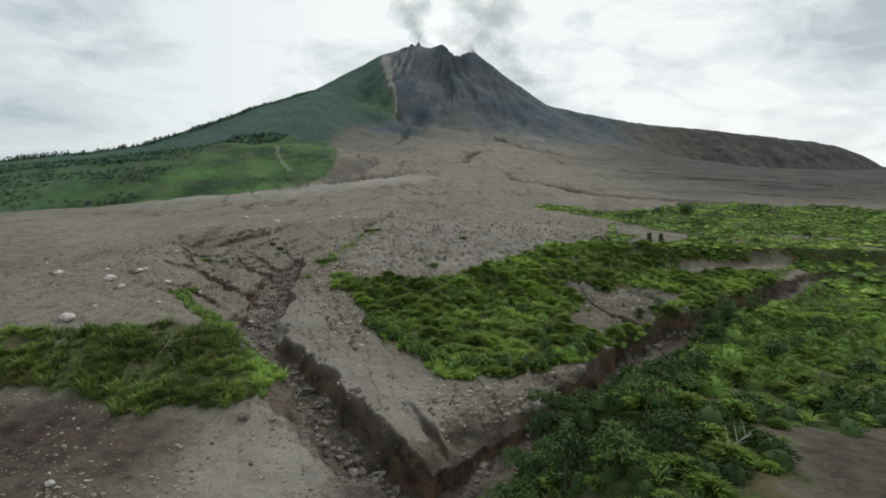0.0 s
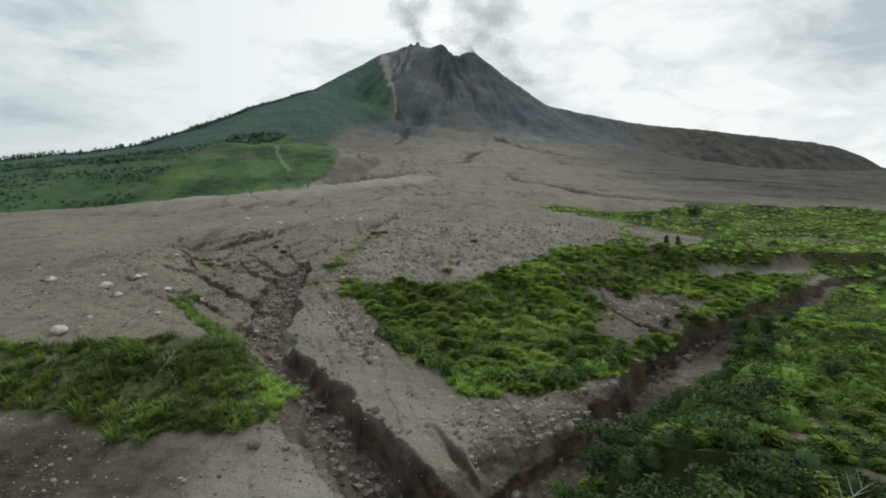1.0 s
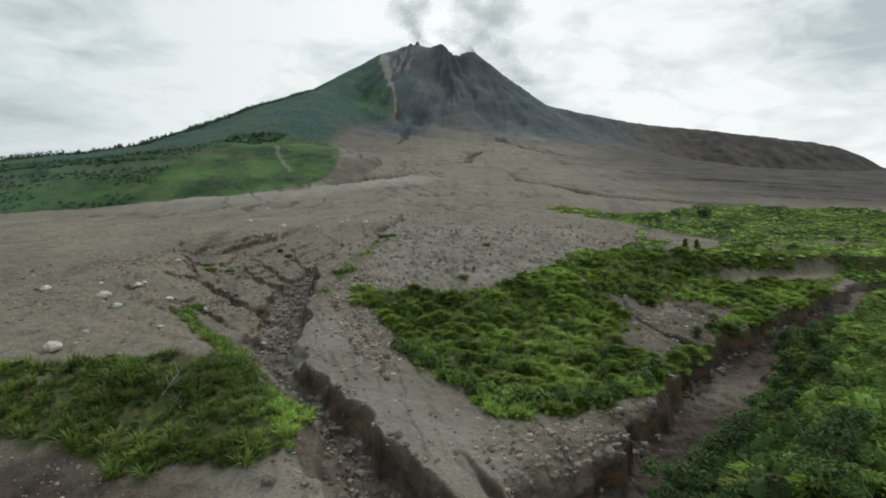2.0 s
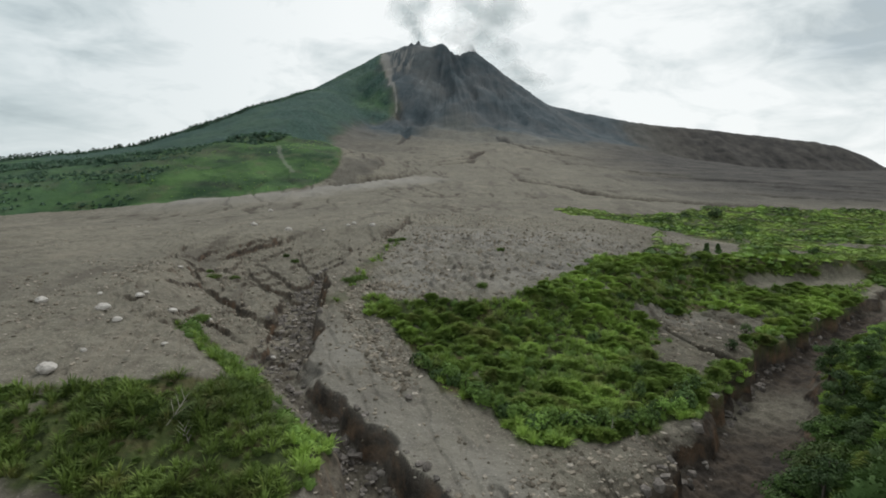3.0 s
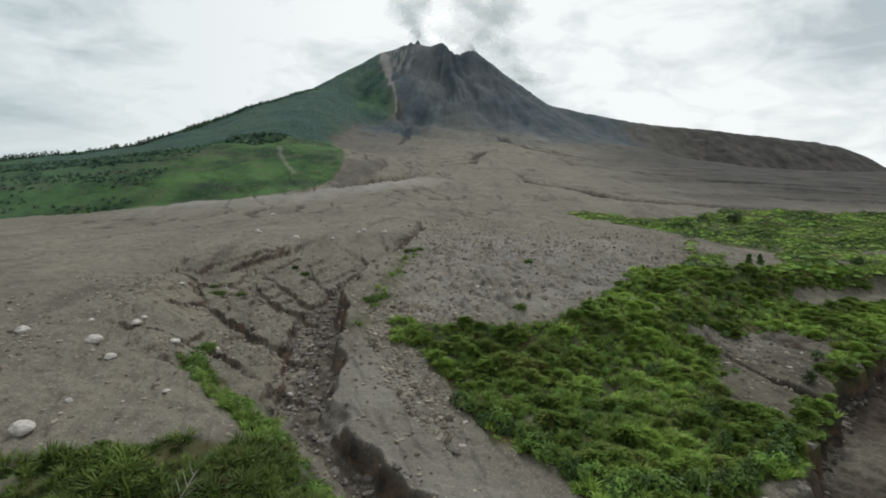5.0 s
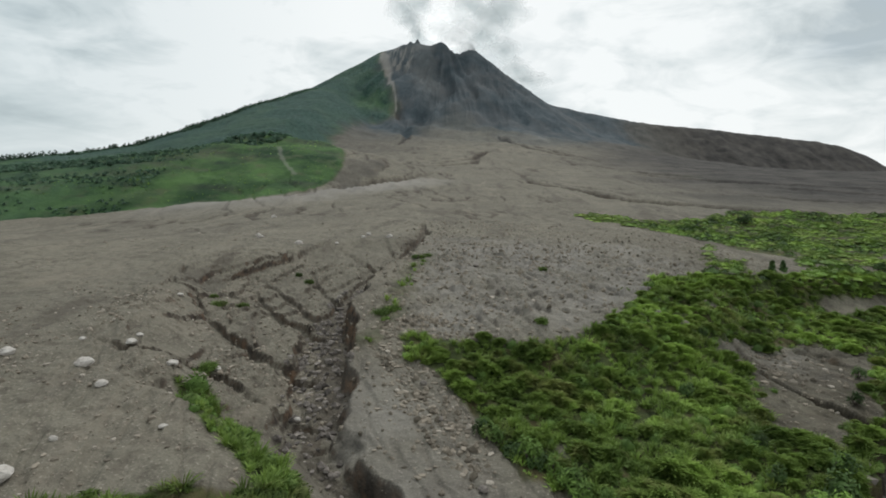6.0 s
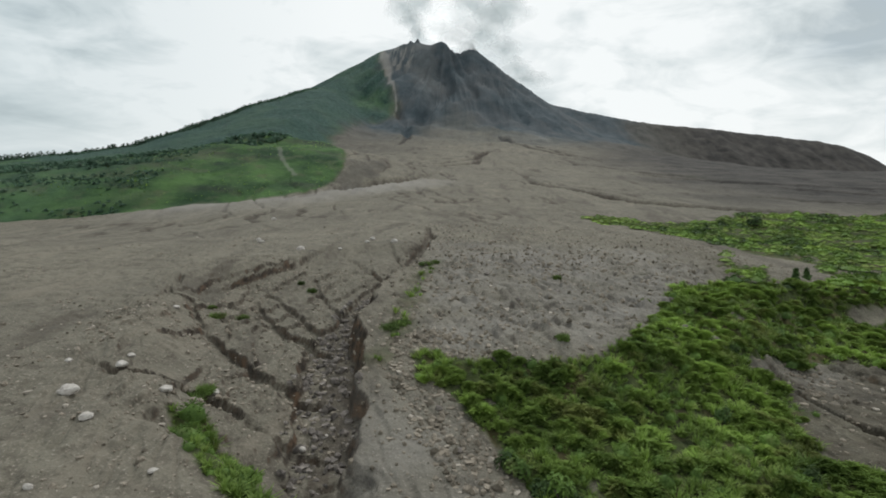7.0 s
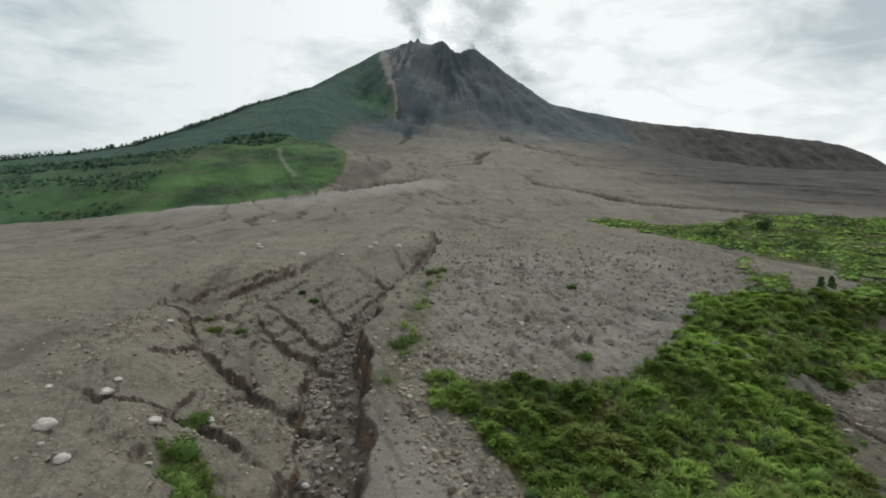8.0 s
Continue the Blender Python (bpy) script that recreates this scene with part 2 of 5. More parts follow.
# canyon and gullies: x, y, height of the bed, half width
CANYON = ((-12, 30, -6, 8), (2, 72, -4, 7), (14, 88, -3, 7), (37.5, 110, 0.6, 9), (51, 129, 1.2, 9.5), (67, 149, 2.6, 7.5), (97, 179, 4.6, 5.5), (124, 203, 6, 4), (152, 224, 8.5, 3.2), (190, 238, 10.5, 2.6), (240, 246, 12, 2.4), (340, 250, 14, 2.4))
GULLY = ((4, 74, -4, 3), (-9, 82, -3, 4.4), (-16.5, 94, -2, 4.6), (-23.6, 107, -0.5, 4.0), (-33, 121, 1.6, 3.0), (-40, 131, 3.2, 1.6), (-48.0, 139.2, 4.6, 3.8), (-50.1, 153.9, 6.0, 5.4), (-52.4, 169.3, 7.4, 5.6), (-54.9, 188.0, 9.2, 4.6), (-55.7, 201.5, 10.2, 3.2), (-53.7, 217.6, 11.2, 3.2), (-51.5, 245.0, 12.2, 3.2), (-44.2, 264.0, 13.8, 3.0), (-38.2, 298.9, 16.0, 2.6), (-33.8, 350.6, 18.8, 1.6), (-36, 385, 20.6, 0.6))
# side cuts: x, y, depth, half width
CUTS = (
    ((-53, 167, 3, 0.8), (-59.7, 168.4, 3, 0.8), (-66.6, 171.7, 3, 0.7), (-72.7, 180.0, 2.6, 0.6), (-79.7, 187.9, 2.4, 0.6), (-86.9, 197.1, 2.2, 0.6), (-92.0, 203.4, 2, 0.5), (-100.8, 220.1, 1.8, 0.4), (-104.9, 216.1, 1.7, 0.4), (-107.8, 220.8, 1.5, 0.3), (-109.5, 233.4, 1.2, 0.3)),
    ((-77, 323, 0.7, 0.2), (-77, 300, 1.2, 0.3), (-78.6, 287.1, 1.7, 0.4), (-82.5, 273.9, 2, 0.5), (-89.4, 258.6, 2, 0.5), (-95.3, 247.8, 1.8, 0.5), (-99.7, 239.0, 0.8, 0.3)),
    ((-47.3, 254.3, 2.2, 0.5), (-56.5, 272.3, 1.8, 0.4), (-69.1, 293.2, 1.0, 0.3)),
    ((-55.7, 190.4, 3.2, 0.9), (-65.5, 197.9, 3, 0.8), (-72.6, 205.6, 2.6, 0.7), (-80.8, 219.3, 2.2, 0.6), (-84.8, 228.8, 1.4, 0.4)),
    ((-55.7, 192.3, 2.0, 0.5), (-68.8, 214.9, 1.6, 0.4), (-77.2, 229.0, 1.6, 0.3), (-85.6, 241.8, 1.4, 0.3), (-92.2, 249.6, 1.0, 0.2)),
    ((-41, 266, 2, 0.5), (-46, 290, 1.6, 0.4), (-52, 314, 0.8, 0.2)),
    ((-78.5, 212.1, 1.6, 0.4), (-93.8, 227.7, 1.4, 0.3), (-103.7, 225.9, 1.2, 0.3)),
    ((-93.3, 256.1, 0.8, 0.2), (-103.3, 241.6, 1.2, 0.3), (-103.6, 230.6, 1.3, 0.3)),
    ((-50.5, 202.8, 1.8, 0.4), (-62.4, 227.0, 1.4, 0.3), (-71.9, 252.2, 1.2, 0.2), (-74.5, 268.7, 0.8, 0.2)),
    ((-50.4, 149.5, 3.2, 0.7), (-55.4, 150.4, 2.8, 0.6), (-60.5, 151.8, 2.8, 0.6), (-71.3, 159.0, 2.4, 0.5), (-80.9, 159.4, 2.1, 0.4), (-85.8, 154.4, 1.6, 0.3), (-93, 159.5, 1.3, 0.3), (-99, 161, 0.5, 0.2)),
    ((-46.3, 142.0, 2.6, 0.6), (-50.6, 138.1, 1.8, 0.4), (-57.1, 142.4, 1.3, 0.3)),
    ((56, 148, 6, 1), (50, 158, 2.2, 0.5), (47, 170, 1.3, 0.4), (46, 186, 1.0, 0.4), (49.9, 201.9, 0.5, 0.3)),
    ((112, 206, 3, 0.6), (100, 214, 1.6, 0.5), (95.6, 235.8, 1.4, 0.5), (82.8, 237.5, 0.5, 0.3)),
    ((2, 84, 4, 0.9), (-2, 93, 2.2, 0.7), (-6, 100, 0.6, 0.4)),
    ((20, 226, 0.4, 0.2), (27, 214, 1.2, 0.4), (36, 208, 1, 0.3)),
    ((96, 930, 1, 1), (104, 800, 8, 2), (150, 720, 9, 2.5), (160, 640, 11, 3), (205, 600, 10, 3), (300, 560, 5, 2)),
    ((250, 1240, 5, 1), (280, 1180, 9, 2), (310, 1130, 9, 2), (370, 1120, 5, 2)),
    ((60, 1300, 3, 1), (40, 1150, 7, 3), (-20, 1080, 6, 3), (-100, 1020, 3, 2)),
    ((-90, 1160, 3, 1), (-85, 1100, 6, 2), (-60, 1060, 5, 2)),
    ((300, 1000, 5, 2), (420, 900, 8, 3), (560, 860, 6, 3), (760, 820, 5, 3)),
    ((-145, 960, 2, 1), (-110, 985, 6, 2), (-90, 960, 6, 2), (-70, 900, 3, 1)),
    ((430, 860, 2, 1), (455, 820, 6, 2), (500, 770, 6, 2), (620, 700, 4, 2)),
    ((520, 620, 2, 1), (470, 640, 6, 2), (390, 660, 6, 2), (330, 700, 2, 1)),
    ((300, 1080, 2, 1), (320, 1040, 6, 2), (360, 1020, 6, 2), (400, 960, 2, 1)),
    ((-10, 760, 1, 1), (-30, 690, 3, 2), (-60, 640, 3, 2), (-110, 600, 1, 1)),
    ((-190, 2190, 6, 2), (-172, 2100, 14, 3), (-152, 2030, 14, 3), (-136, 1880, 12, 3), (-123, 1716, 9, 3), (-140, 1560, 4, 2)),
    ((-75, 2600, 10, 6), (-30, 2430, 26, 9), (-6, 2300, 34, 10), (-45, 2190, 28, 8), (-100, 2080, 22, 6), (-140, 2000, 10, 4)),
    ((60, 2560, 8, 5), (75, 2400, 16, 6), (95, 2250, 14, 5), (110, 2120, 6, 3)),
    ((150, 2560, 6, 4), (190, 2380, 12, 5), (215, 2200, 12, 5), (200, 2050, 6, 3)),
    ((85, 1420, 8, 2), (73, 1370, 8, 2), (45, 1270, 7, 2), (20, 1190, 4, 2), (-40, 1120, 3, 1)),
    ((176, 1850, 12, 3), (205, 1740, 9, 3), (260, 1560, 7, 2), (290, 1400, 4, 2)),
    ((-150, 650, 1, 1), (-128, 668, 4, 1), (-100, 704, 5, 1.5), (-70, 745, 4, 1.5), (-45, 800, 3, 1), (-30, 870, 1, 1)),
    ((160, 1880, 6, 2), (190, 1650, 8, 2), (260, 1450, 7, 2), (330, 1300, 3, 2)),
)


def along(x, y, pts):
    """Distance to a line, the side (1 right of it, -1 left), and the line's other numbers at the nearest place."""
    best = np.full(np.shape(x), 1e9)
    side = np.ones(np.shape(x))
    rest = [np.zeros(np.shape(x)) for _ in pts[0][2:]]
    for p, q in zip(pts, pts[1:]):
        dx, dy = q[0] - p[0], q[1] - p[1]
        t = np.clip(((x - p[0]) * dx + (y - p[1]) * dy) / (dx * dx + dy * dy), 0, 1)
        ex, ey = x - p[0] - t * dx, y - p[1] - t * dy
        d = np.hypot(ex, ey)
        near = d < best
        best = np.where(near, d, best)
        side = np.where(near, (ex * dy - ey * dx) / (np.hypot(dx, dy) * d + 1e-9), side)
        rest = [np.where(near, a + (b - a) * t, r) for r, a, b in zip(rest, p[2:], q[2:])]
    return best, side, rest


def inside(x, y, poly):
    """Signed distance to a closed outline, positive inside."""
    d = along(x, y, tuple(poly) + (poly[0],))[0]
    odd = np.zeros(np.shape(x), bool)
    for (ax, ay), (bx, by) in zip(poly, tuple(poly[1:]) + (poly[0],)):
        cross = ((ay > y) != (by > y)) & (x < (bx - ax) * (y - ay) / (by - ay + 1e-9) + ax)
        odd ^= cross
    return np.where(odd, d, -d)


def smax(a, b, k):
    return 0.5 * (a + b + np.sqrt((a - b) ** 2 + k * k))


def crest(x, y, pts, left, right, top, k):
    """A rounded ridge along a line, falling off to its left and right by those slopes."""
    z = None
    for p, q in zip(pts, pts[1:]):
        d, s, (h,) = along(x, y, (p, q))
        one = h - (0.5 * (left + right) + 0.5 * (right - left) * s) * (np.sqrt(d * d + top * top) - top)
        z = one if z is None else smax(z, one, k) - 0.1 * k
    return z


def main_x(y):
    return np.interp(y, [p[1] for p in GULLY], [p[0] for p in GULLY])


def canyon_x(y):
    return np.interp(y, [p[1] for p in CANYON], [p[0] for p in CANYON])


FAN_EDGE = ((-560, 420, 0), (-430, 495, 0), (-396, 512, 0), (-355, 524, 0), (-316, 541, 0), (-275, 560, 0), (-230, 583, 0), (-181, 606, 0), (-133, 656, 0), (-75, 720, 0), (-30, 790, 0))


# the sunken ground on the gully's left side
BOWL = ((-40, 98), (-52, 112), (-60, 122), (-68, 136), (-80, 149), (-89, 162), (-100, 195), (-113, 229), (-108, 246), (-95, 264), (-84, 286), (-70, 310), (-30, 310), (0, 270), (0, 130), (-10, 112), (-10, 98))


def plain(x, y):
    zc, zl, zr, low = prof(y, CENTRE), prof(y, LEFT), prof(y, RIGHT), prof(y, LOW)
    mx, cx = main_x(y), canyon_x(y)
    z = zc + (zl - zc) * sstep(1, -11, x - mx)
    z = z + (np.minimum(low, zc) - zc) * sstep(74 + 24 * sstep(190, 230, y), 46 + 10 * sstep(190, 230, y), cx - x) * sstep(-11, 1, x - mx) * sstep(300, 262, y)
    z = z + (zr - zc) * sstep(2, 18, x - cx) * sstep(330, 270, y)
    z = z - 3.4 * sstep(80, 150, x) * sstep(235, 275, y) * sstep(540, 430, y) + 2.4 * np.exp(-((x - 2) / 24) ** 2 - ((y - 181) / 15) ** 2)
    near = (y > 90) & (y < 330) & (x < -20) & (x > -130)
    sunk = np.zeros(np.shape(x))
    sunk[near] = sstep(-1, 15, inside(x[near], y[near], BOWL)) * sstep(1, -4, x[near] - main_x(y[near])) * (1 - 0.45 * sstep(238, 285, y[near]))
    z = z - 7.2 * sunk
    far = sstep(260, 420, y)
    d, s, _ = along(x, y, FAN_EDGE)
    z = z + np.where(s > 0, 3.5 * np.exp(-(d / 22) ** 2), 3.5 * np.exp(-(d / 7) ** 2) - 6 * np.exp(-((d - 26) / 13) ** 2)) * sstep(-30, -140, x) * sstep(-640, -480, x)
    return z - far * 0.075 * np.clip(-x - 60, 0, 2200) + far * 0.012 * np.clip(x - 250, 0, 900)


PEAK = (-20, 2720, 640)
SIDE_L = ((0, 0), (120, 2), (226, 30), (290, 52), (594, 226), (807, 322), (1050, 432), (1400, 565), (2100, 720), (3500, 860))
SIDE_R = ((0, 0), (100, 6), (135, 22), (255, 111), (365, 192), (490, 272), (680, 392), (1150, 545), (1850, 640), (3500, 720))
FRONT = ((0, 0), (90, 14), (300, 165), (700, 425), (820, 465), (1350, 540), (1700, 590), (2600, 700))
RIDGE_R = ((390, 2700, 402), (480, 2740, 384), (662, 2750, 353), (880, 2770, 323), (1000, 2785, 309), (1134, 2800, 306), (1450, 2830, 287), (1700, 2840, 267), (1838, 2850, 259), (1950, 2850, 240), (2060, 2850, 206), (2170, 2850, 152), (2700, 2850, 20))
RIDGE = ((-420, 2450, 445), (-523, 2300, 368), (-613, 2000, 280), (-695, 1800, 201), (-752, 1650, 141), (-831, 1550, 101), (-953, 1450, 64), (-1064, 1350, 41), (-1175, 1250, 20), (-1600, 1000, -10))
HILL = ((-470, 540, -16), (-385, 640, 9), (-377, 700, 33), (-361, 740, 50), (-305, 790, 73), (-246, 800, 73), (-168, 832, 77), (-130, 900, 66))


def benched(h, x, y):
    """A bank broken into ledges."""
    return h - 0.3 * np.sin(h * 3.3 + 5 * fbm(x, y, 11, 2, 88)) * np.clip(h, 0, 1)


def relief(x, y):
    """Height of the land, before fine roughness, and the shares of cone, ridge, hill and the gully depth."""
    base = plain(x, y)
    dx, dy = x - PEAK[0], y - PEAK[1]
    r = np.hypot(dx, dy) + 1e-6
    cw = (dx / r) ** 4
    front = prof(r, FRONT)
    ang = np.arctan2(dx, -dy)
    bend = ang + 0.05 * fbm(x, y, 260, 3, 44)
    rib = 1 - 1.5 * np.abs(wave(bend * 7, r / 900, 41)) - 0.8 * np.abs(wave(bend * 17, r / 450, 42)) - 0.4 * np.abs(wave(bend * 41, r / 200, 43))
    cone = PEAK[2] - np.where(dx < 0, prof(r, SIDE_L), prof(r, SIDE_R)) * cw - front * (1 - cw)
    cone = cone + 20 * (rib - 0.3) * sstep(60, 300, r) * sstep(900, 480, r) * (1 - cw * 0.88)
    cone = cone + 30 * fbm(x, y, 170, 5, 7) * sstep(1500, 500, r) * (1 - 0.9 * cw)
    for px, py, h, w in ((-140, 2705, 20, 9), (-172, 2705, 14, 10), (-112, 2700, -4, 30), (-70, 2690, -20, 40), (-205, 2700, 8, 22), (104, 2700, 26, 16), (60, 2680, -26, 40), (24, 2670, -78, 38)):
        cone = cone + h * np.exp(-((x - px) ** 2 + ((y - py) * 0.5) ** 2) / (w * w))
    d = along(x, y, RIDGE)[0]
    ridge = crest(x, y, RIDGE, 0.2, 0.6, 40, 6) - 5 - 0.5 * np.clip(x + 430, 0, None) + 11 * fbm(x, y, 150, 4, 11) * sstep(0, 120, d)
    hill = crest(x, y, HILL, 0.08, 0.37, 24, 12) + 5 * fbm(x, y, 90, 4, 13) + 22 * np.exp(-((x + 275) / 100) ** 2 - ((y - 890) / 45) ** 2)
    d3, _, (zk,) = along(x, y, RIDGE_R)
    wall = zk - 0.62 * (np.sqrt(d3 * d3 + 900) - 30) + (16 * fbm(x, y * 0.3, 70, 4, 17) - 10 * np.abs(wave(x / 45, y / 260, 18))) * sstep(0, 120, d3) + 3 * fbm(x, y, 30, 3, 16)
    far = sstep(500, 640, y)
    z = base
    z = z + far * (smax(z, hill, 4) - z)
    z = z + far * (smax(z, ridge, 10) - z)
    z = z + far * (smax(z, wall, 10) - z)
    z = z + far * (smax(z, cone, 16) - z)
    whole = z
    j = 1.5 * fbm(x, y, 10, 2, 21) + 2.6 * (0.3 - np.abs(wave(x / 11, y / 11, 22))) + 0.2 * fbm(x, y, 2.4, 2, 27)
    d, s, (bed, w) = along(x, y, CANYON)
    w = np.where(s > 0, np.maximum(w - 4.5 * sstep(196, 150, y), np.minimum(w, 1.5)), w)
    off = np.clip(d + np.where(s > 0, 1, 1.7) * j - w, 0, None)
    sheer = 3.0 + 2.6 * fbm(x, y, 17, 3, 29) + 13 * sstep(118, 146, y)
    wall_l = np.minimum(7.0 * off, sheer + 0.75 * off)
    z = np.minimum(z, bed + np.where(s > 0, 1.5 * off, wall_l) + 0.25 * np.clip(d - w + 3, 0, 3))
    d, s, (bed, w) = along(x, y, GULLY)
    off = np.clip(d + np.where(s > 0, 1.1 * j + 0.5 * fbm(x, y, 15, 2, 30) + 2.0 * sstep(136, 146, y) * fbm(x, y, 9, 3, 34), 0.8 * j) - w, 0, None)
    slope = np.minimum(3.4 * off, 1.8 + 1.4 * np.clip(fbm(x, y, 8, 2, 87), -0.6, 1) + 0.46 * off)
    slide = sstep(124, 142, y)
    climb = np.where(s > 0, (5.0 - 1.6 * sstep(124, 140, y)) * (1 - 0.6 * np.exp(-((y - 139) / 12) ** 2)) * off, np.minimum(3.6 * off, 4.8 + 0.8 * fbm(x, y, 9, 2, 85) + 0.8 * off) * (1 - slide) + slope * slide)
    z = np.minimum(z, bed + benched(climb, x, y))
    for cut in CUTS:
        lo, hi = [min(p[k] for p in cut) - 30 for k in (0, 1)], [max(p[k] for p in cut) + 30 for k in (0, 1)]
        m = (x > lo[0]) & (x < hi[0]) & (y > lo[1]) & (y < hi[1])
        if not m.any():
            continue
        near = cut[0][1] < 500
        d, s, (deep, w) = along(x[m], y[m], cut)
        crack = near and cut[0][0] < -39
        d = np.clip(d + (0.4 if crack else 0.3 if near else 2.4) * j[m] - (0.5 if crack else 1.0) * w, 0, None)
        deep = deep * (0.72 + 0.45 * sstep(-0.4, 0.4, fbm(x[m], y[m], 12, 2, 80))) if crack else deep
        lift = d * np.where(s > 0, 6.0, 0.75) if crack else benched(d * 2.6, x[m], y[m]) if near else d * 0.75
        floor_z = (np.minimum(whole[m], z[m] + 1.2) if crack else whole[m]) - np.clip(deep - lift, 0, None)
        z[m] = np.minimum(z[m], floor_z)
    # the slumped ground round the gully's head, broken by tension cracks
    slump = sstep(46, 16, np.hypot((x + 76) * 0.95, (y - 218) * 0.42)) * sstep(0, 4, z - whole + 4)
    away = along(x, y, GULLY)[0] + 4.5 * fbm(x, y, 26, 3, 81) + 1.2 * fbm(x, y, 5, 2, 82)
    block = away / 8.5 + 0.6 * wave(x / 19, y / 31, 83)
    z = z - slump * (1.15 * (block - np.floor(block)) * sstep(-0.55, 0.05, fbm(x, y, 21, 2, 86)) + 0.5 * np.abs(fbm(x, y, 6, 3, 84)))
    return z, whole, cone, ridge, hill, wall - base


TUFTS = ((-140, 109), (-82, 105.5), (-69, 108), (-55, 111), (-46, 112), (-39, 109), (-30, 108), (-29.5, 101), (-30.5, 95), (-34, 86.5), (-43, 88), (-51, 86.5), (-61, 89), (-74, 90), (-100, 89), (-140, 90))
STRIP = ((-73, 146), (-63.5, 132), (-53.5, 120), (-46, 110), (-38, 101), (-30, 102), (-36, 110.5), (-43, 117.5), (-51, 127), (-60.5, 140), (-68, 148))
COPSE = ((-36.3, 175.3), (-24.3, 154.5), (-10.8, 129.9), (-1, 114), (18, 114), (30, 122), (41, 130), (52, 141), (65, 153), (85, 170), (108, 192), (126, 208), (150, 236), (146.6, 276.2), (101.3, 242.2), (61.6, 237.6), (46.5, 235.5), (25.5, 197.1), (9.4, 174.9), (-5.9, 170.2), (-22.0, 172.8))
BARE = ((40, 184), (58, 187), (74, 193), (82, 187), (70, 170), (57, 154), (43, 143), (34, 147), (37, 157), (44, 168))
BARE_NEAR = ((30, 44), (37, 57), (48, 59), (62, 52), (66, 34), (32, 34))
BARE_FAR = ((93.7, 225.2), (106, 224), (126, 229), (146, 234), (154.2, 243.6), (140.6, 243.3), (123.3, 237.7), (103.9, 234.3))
MEADOW = ((78, 444), (80, 485), (111, 485), (150, 476), (204, 512), (253, 556), (300, 552), (420, 535), (900, 420), (900, -100), (60, -100), (-6, 30), (12, 60), (60, 120), (108, 170), (150, 220), (140, 238), (112, 243), (124, 279), (137, 314), (122, 323), (122, 353), (110, 376), (104, 405))
FRINGE = ((-44, 174), (-41, 192), (-40, 215), (-38, 240), (-35, 266), (-29, 270), (-31, 250), (-35, 225), (-35.5, 200), (-37, 180), (-40, 172))
PATCH = ((74, 250), (70, 244), (80, 243), (92, 270), (93, 288), (86, 290), (80, 272))
GREENS = ((-420, 300), (-445, 470), (-400, 518), (-357, 531), (-318, 549), (-277, 568), (-232, 591), (-183, 615), (-154, 655), (-146, 690), (-145, 725), (-150, 790), (-178, 880), (-225, 1100), (-290, 1400), (-330, 1640), (-318, 1850), (-275, 2050), (-205, 2080), (-194, 2162), (-216, 2260), (-240, 2358), (-278, 2500), (-292, 2600), (-310, 2800), (-1200, 2900), (-4000, 3000), (-4000, 100))


def soft(d, x, y, edge, size, amount):
    return sstep(-edge, edge, d + amount * fbm(x, y, size, 4, 31))


def far_rills(x, y):
    """Thin dry runnels that wander down the far flats, in patches."""
    bend = x + 0.25 * y + 14 * fbm(x, y, 70, 3, 45)
    line = sstep(0.93, 0.995, 1 - np.abs(fbm(bend, y * 0.3, 48, 3, 39)))
    return line * sstep(-0.15, 0.2, fbm(x, y, 140, 3, 40)) * sstep(300, 420, y) * sstep(1700, 1200, y)


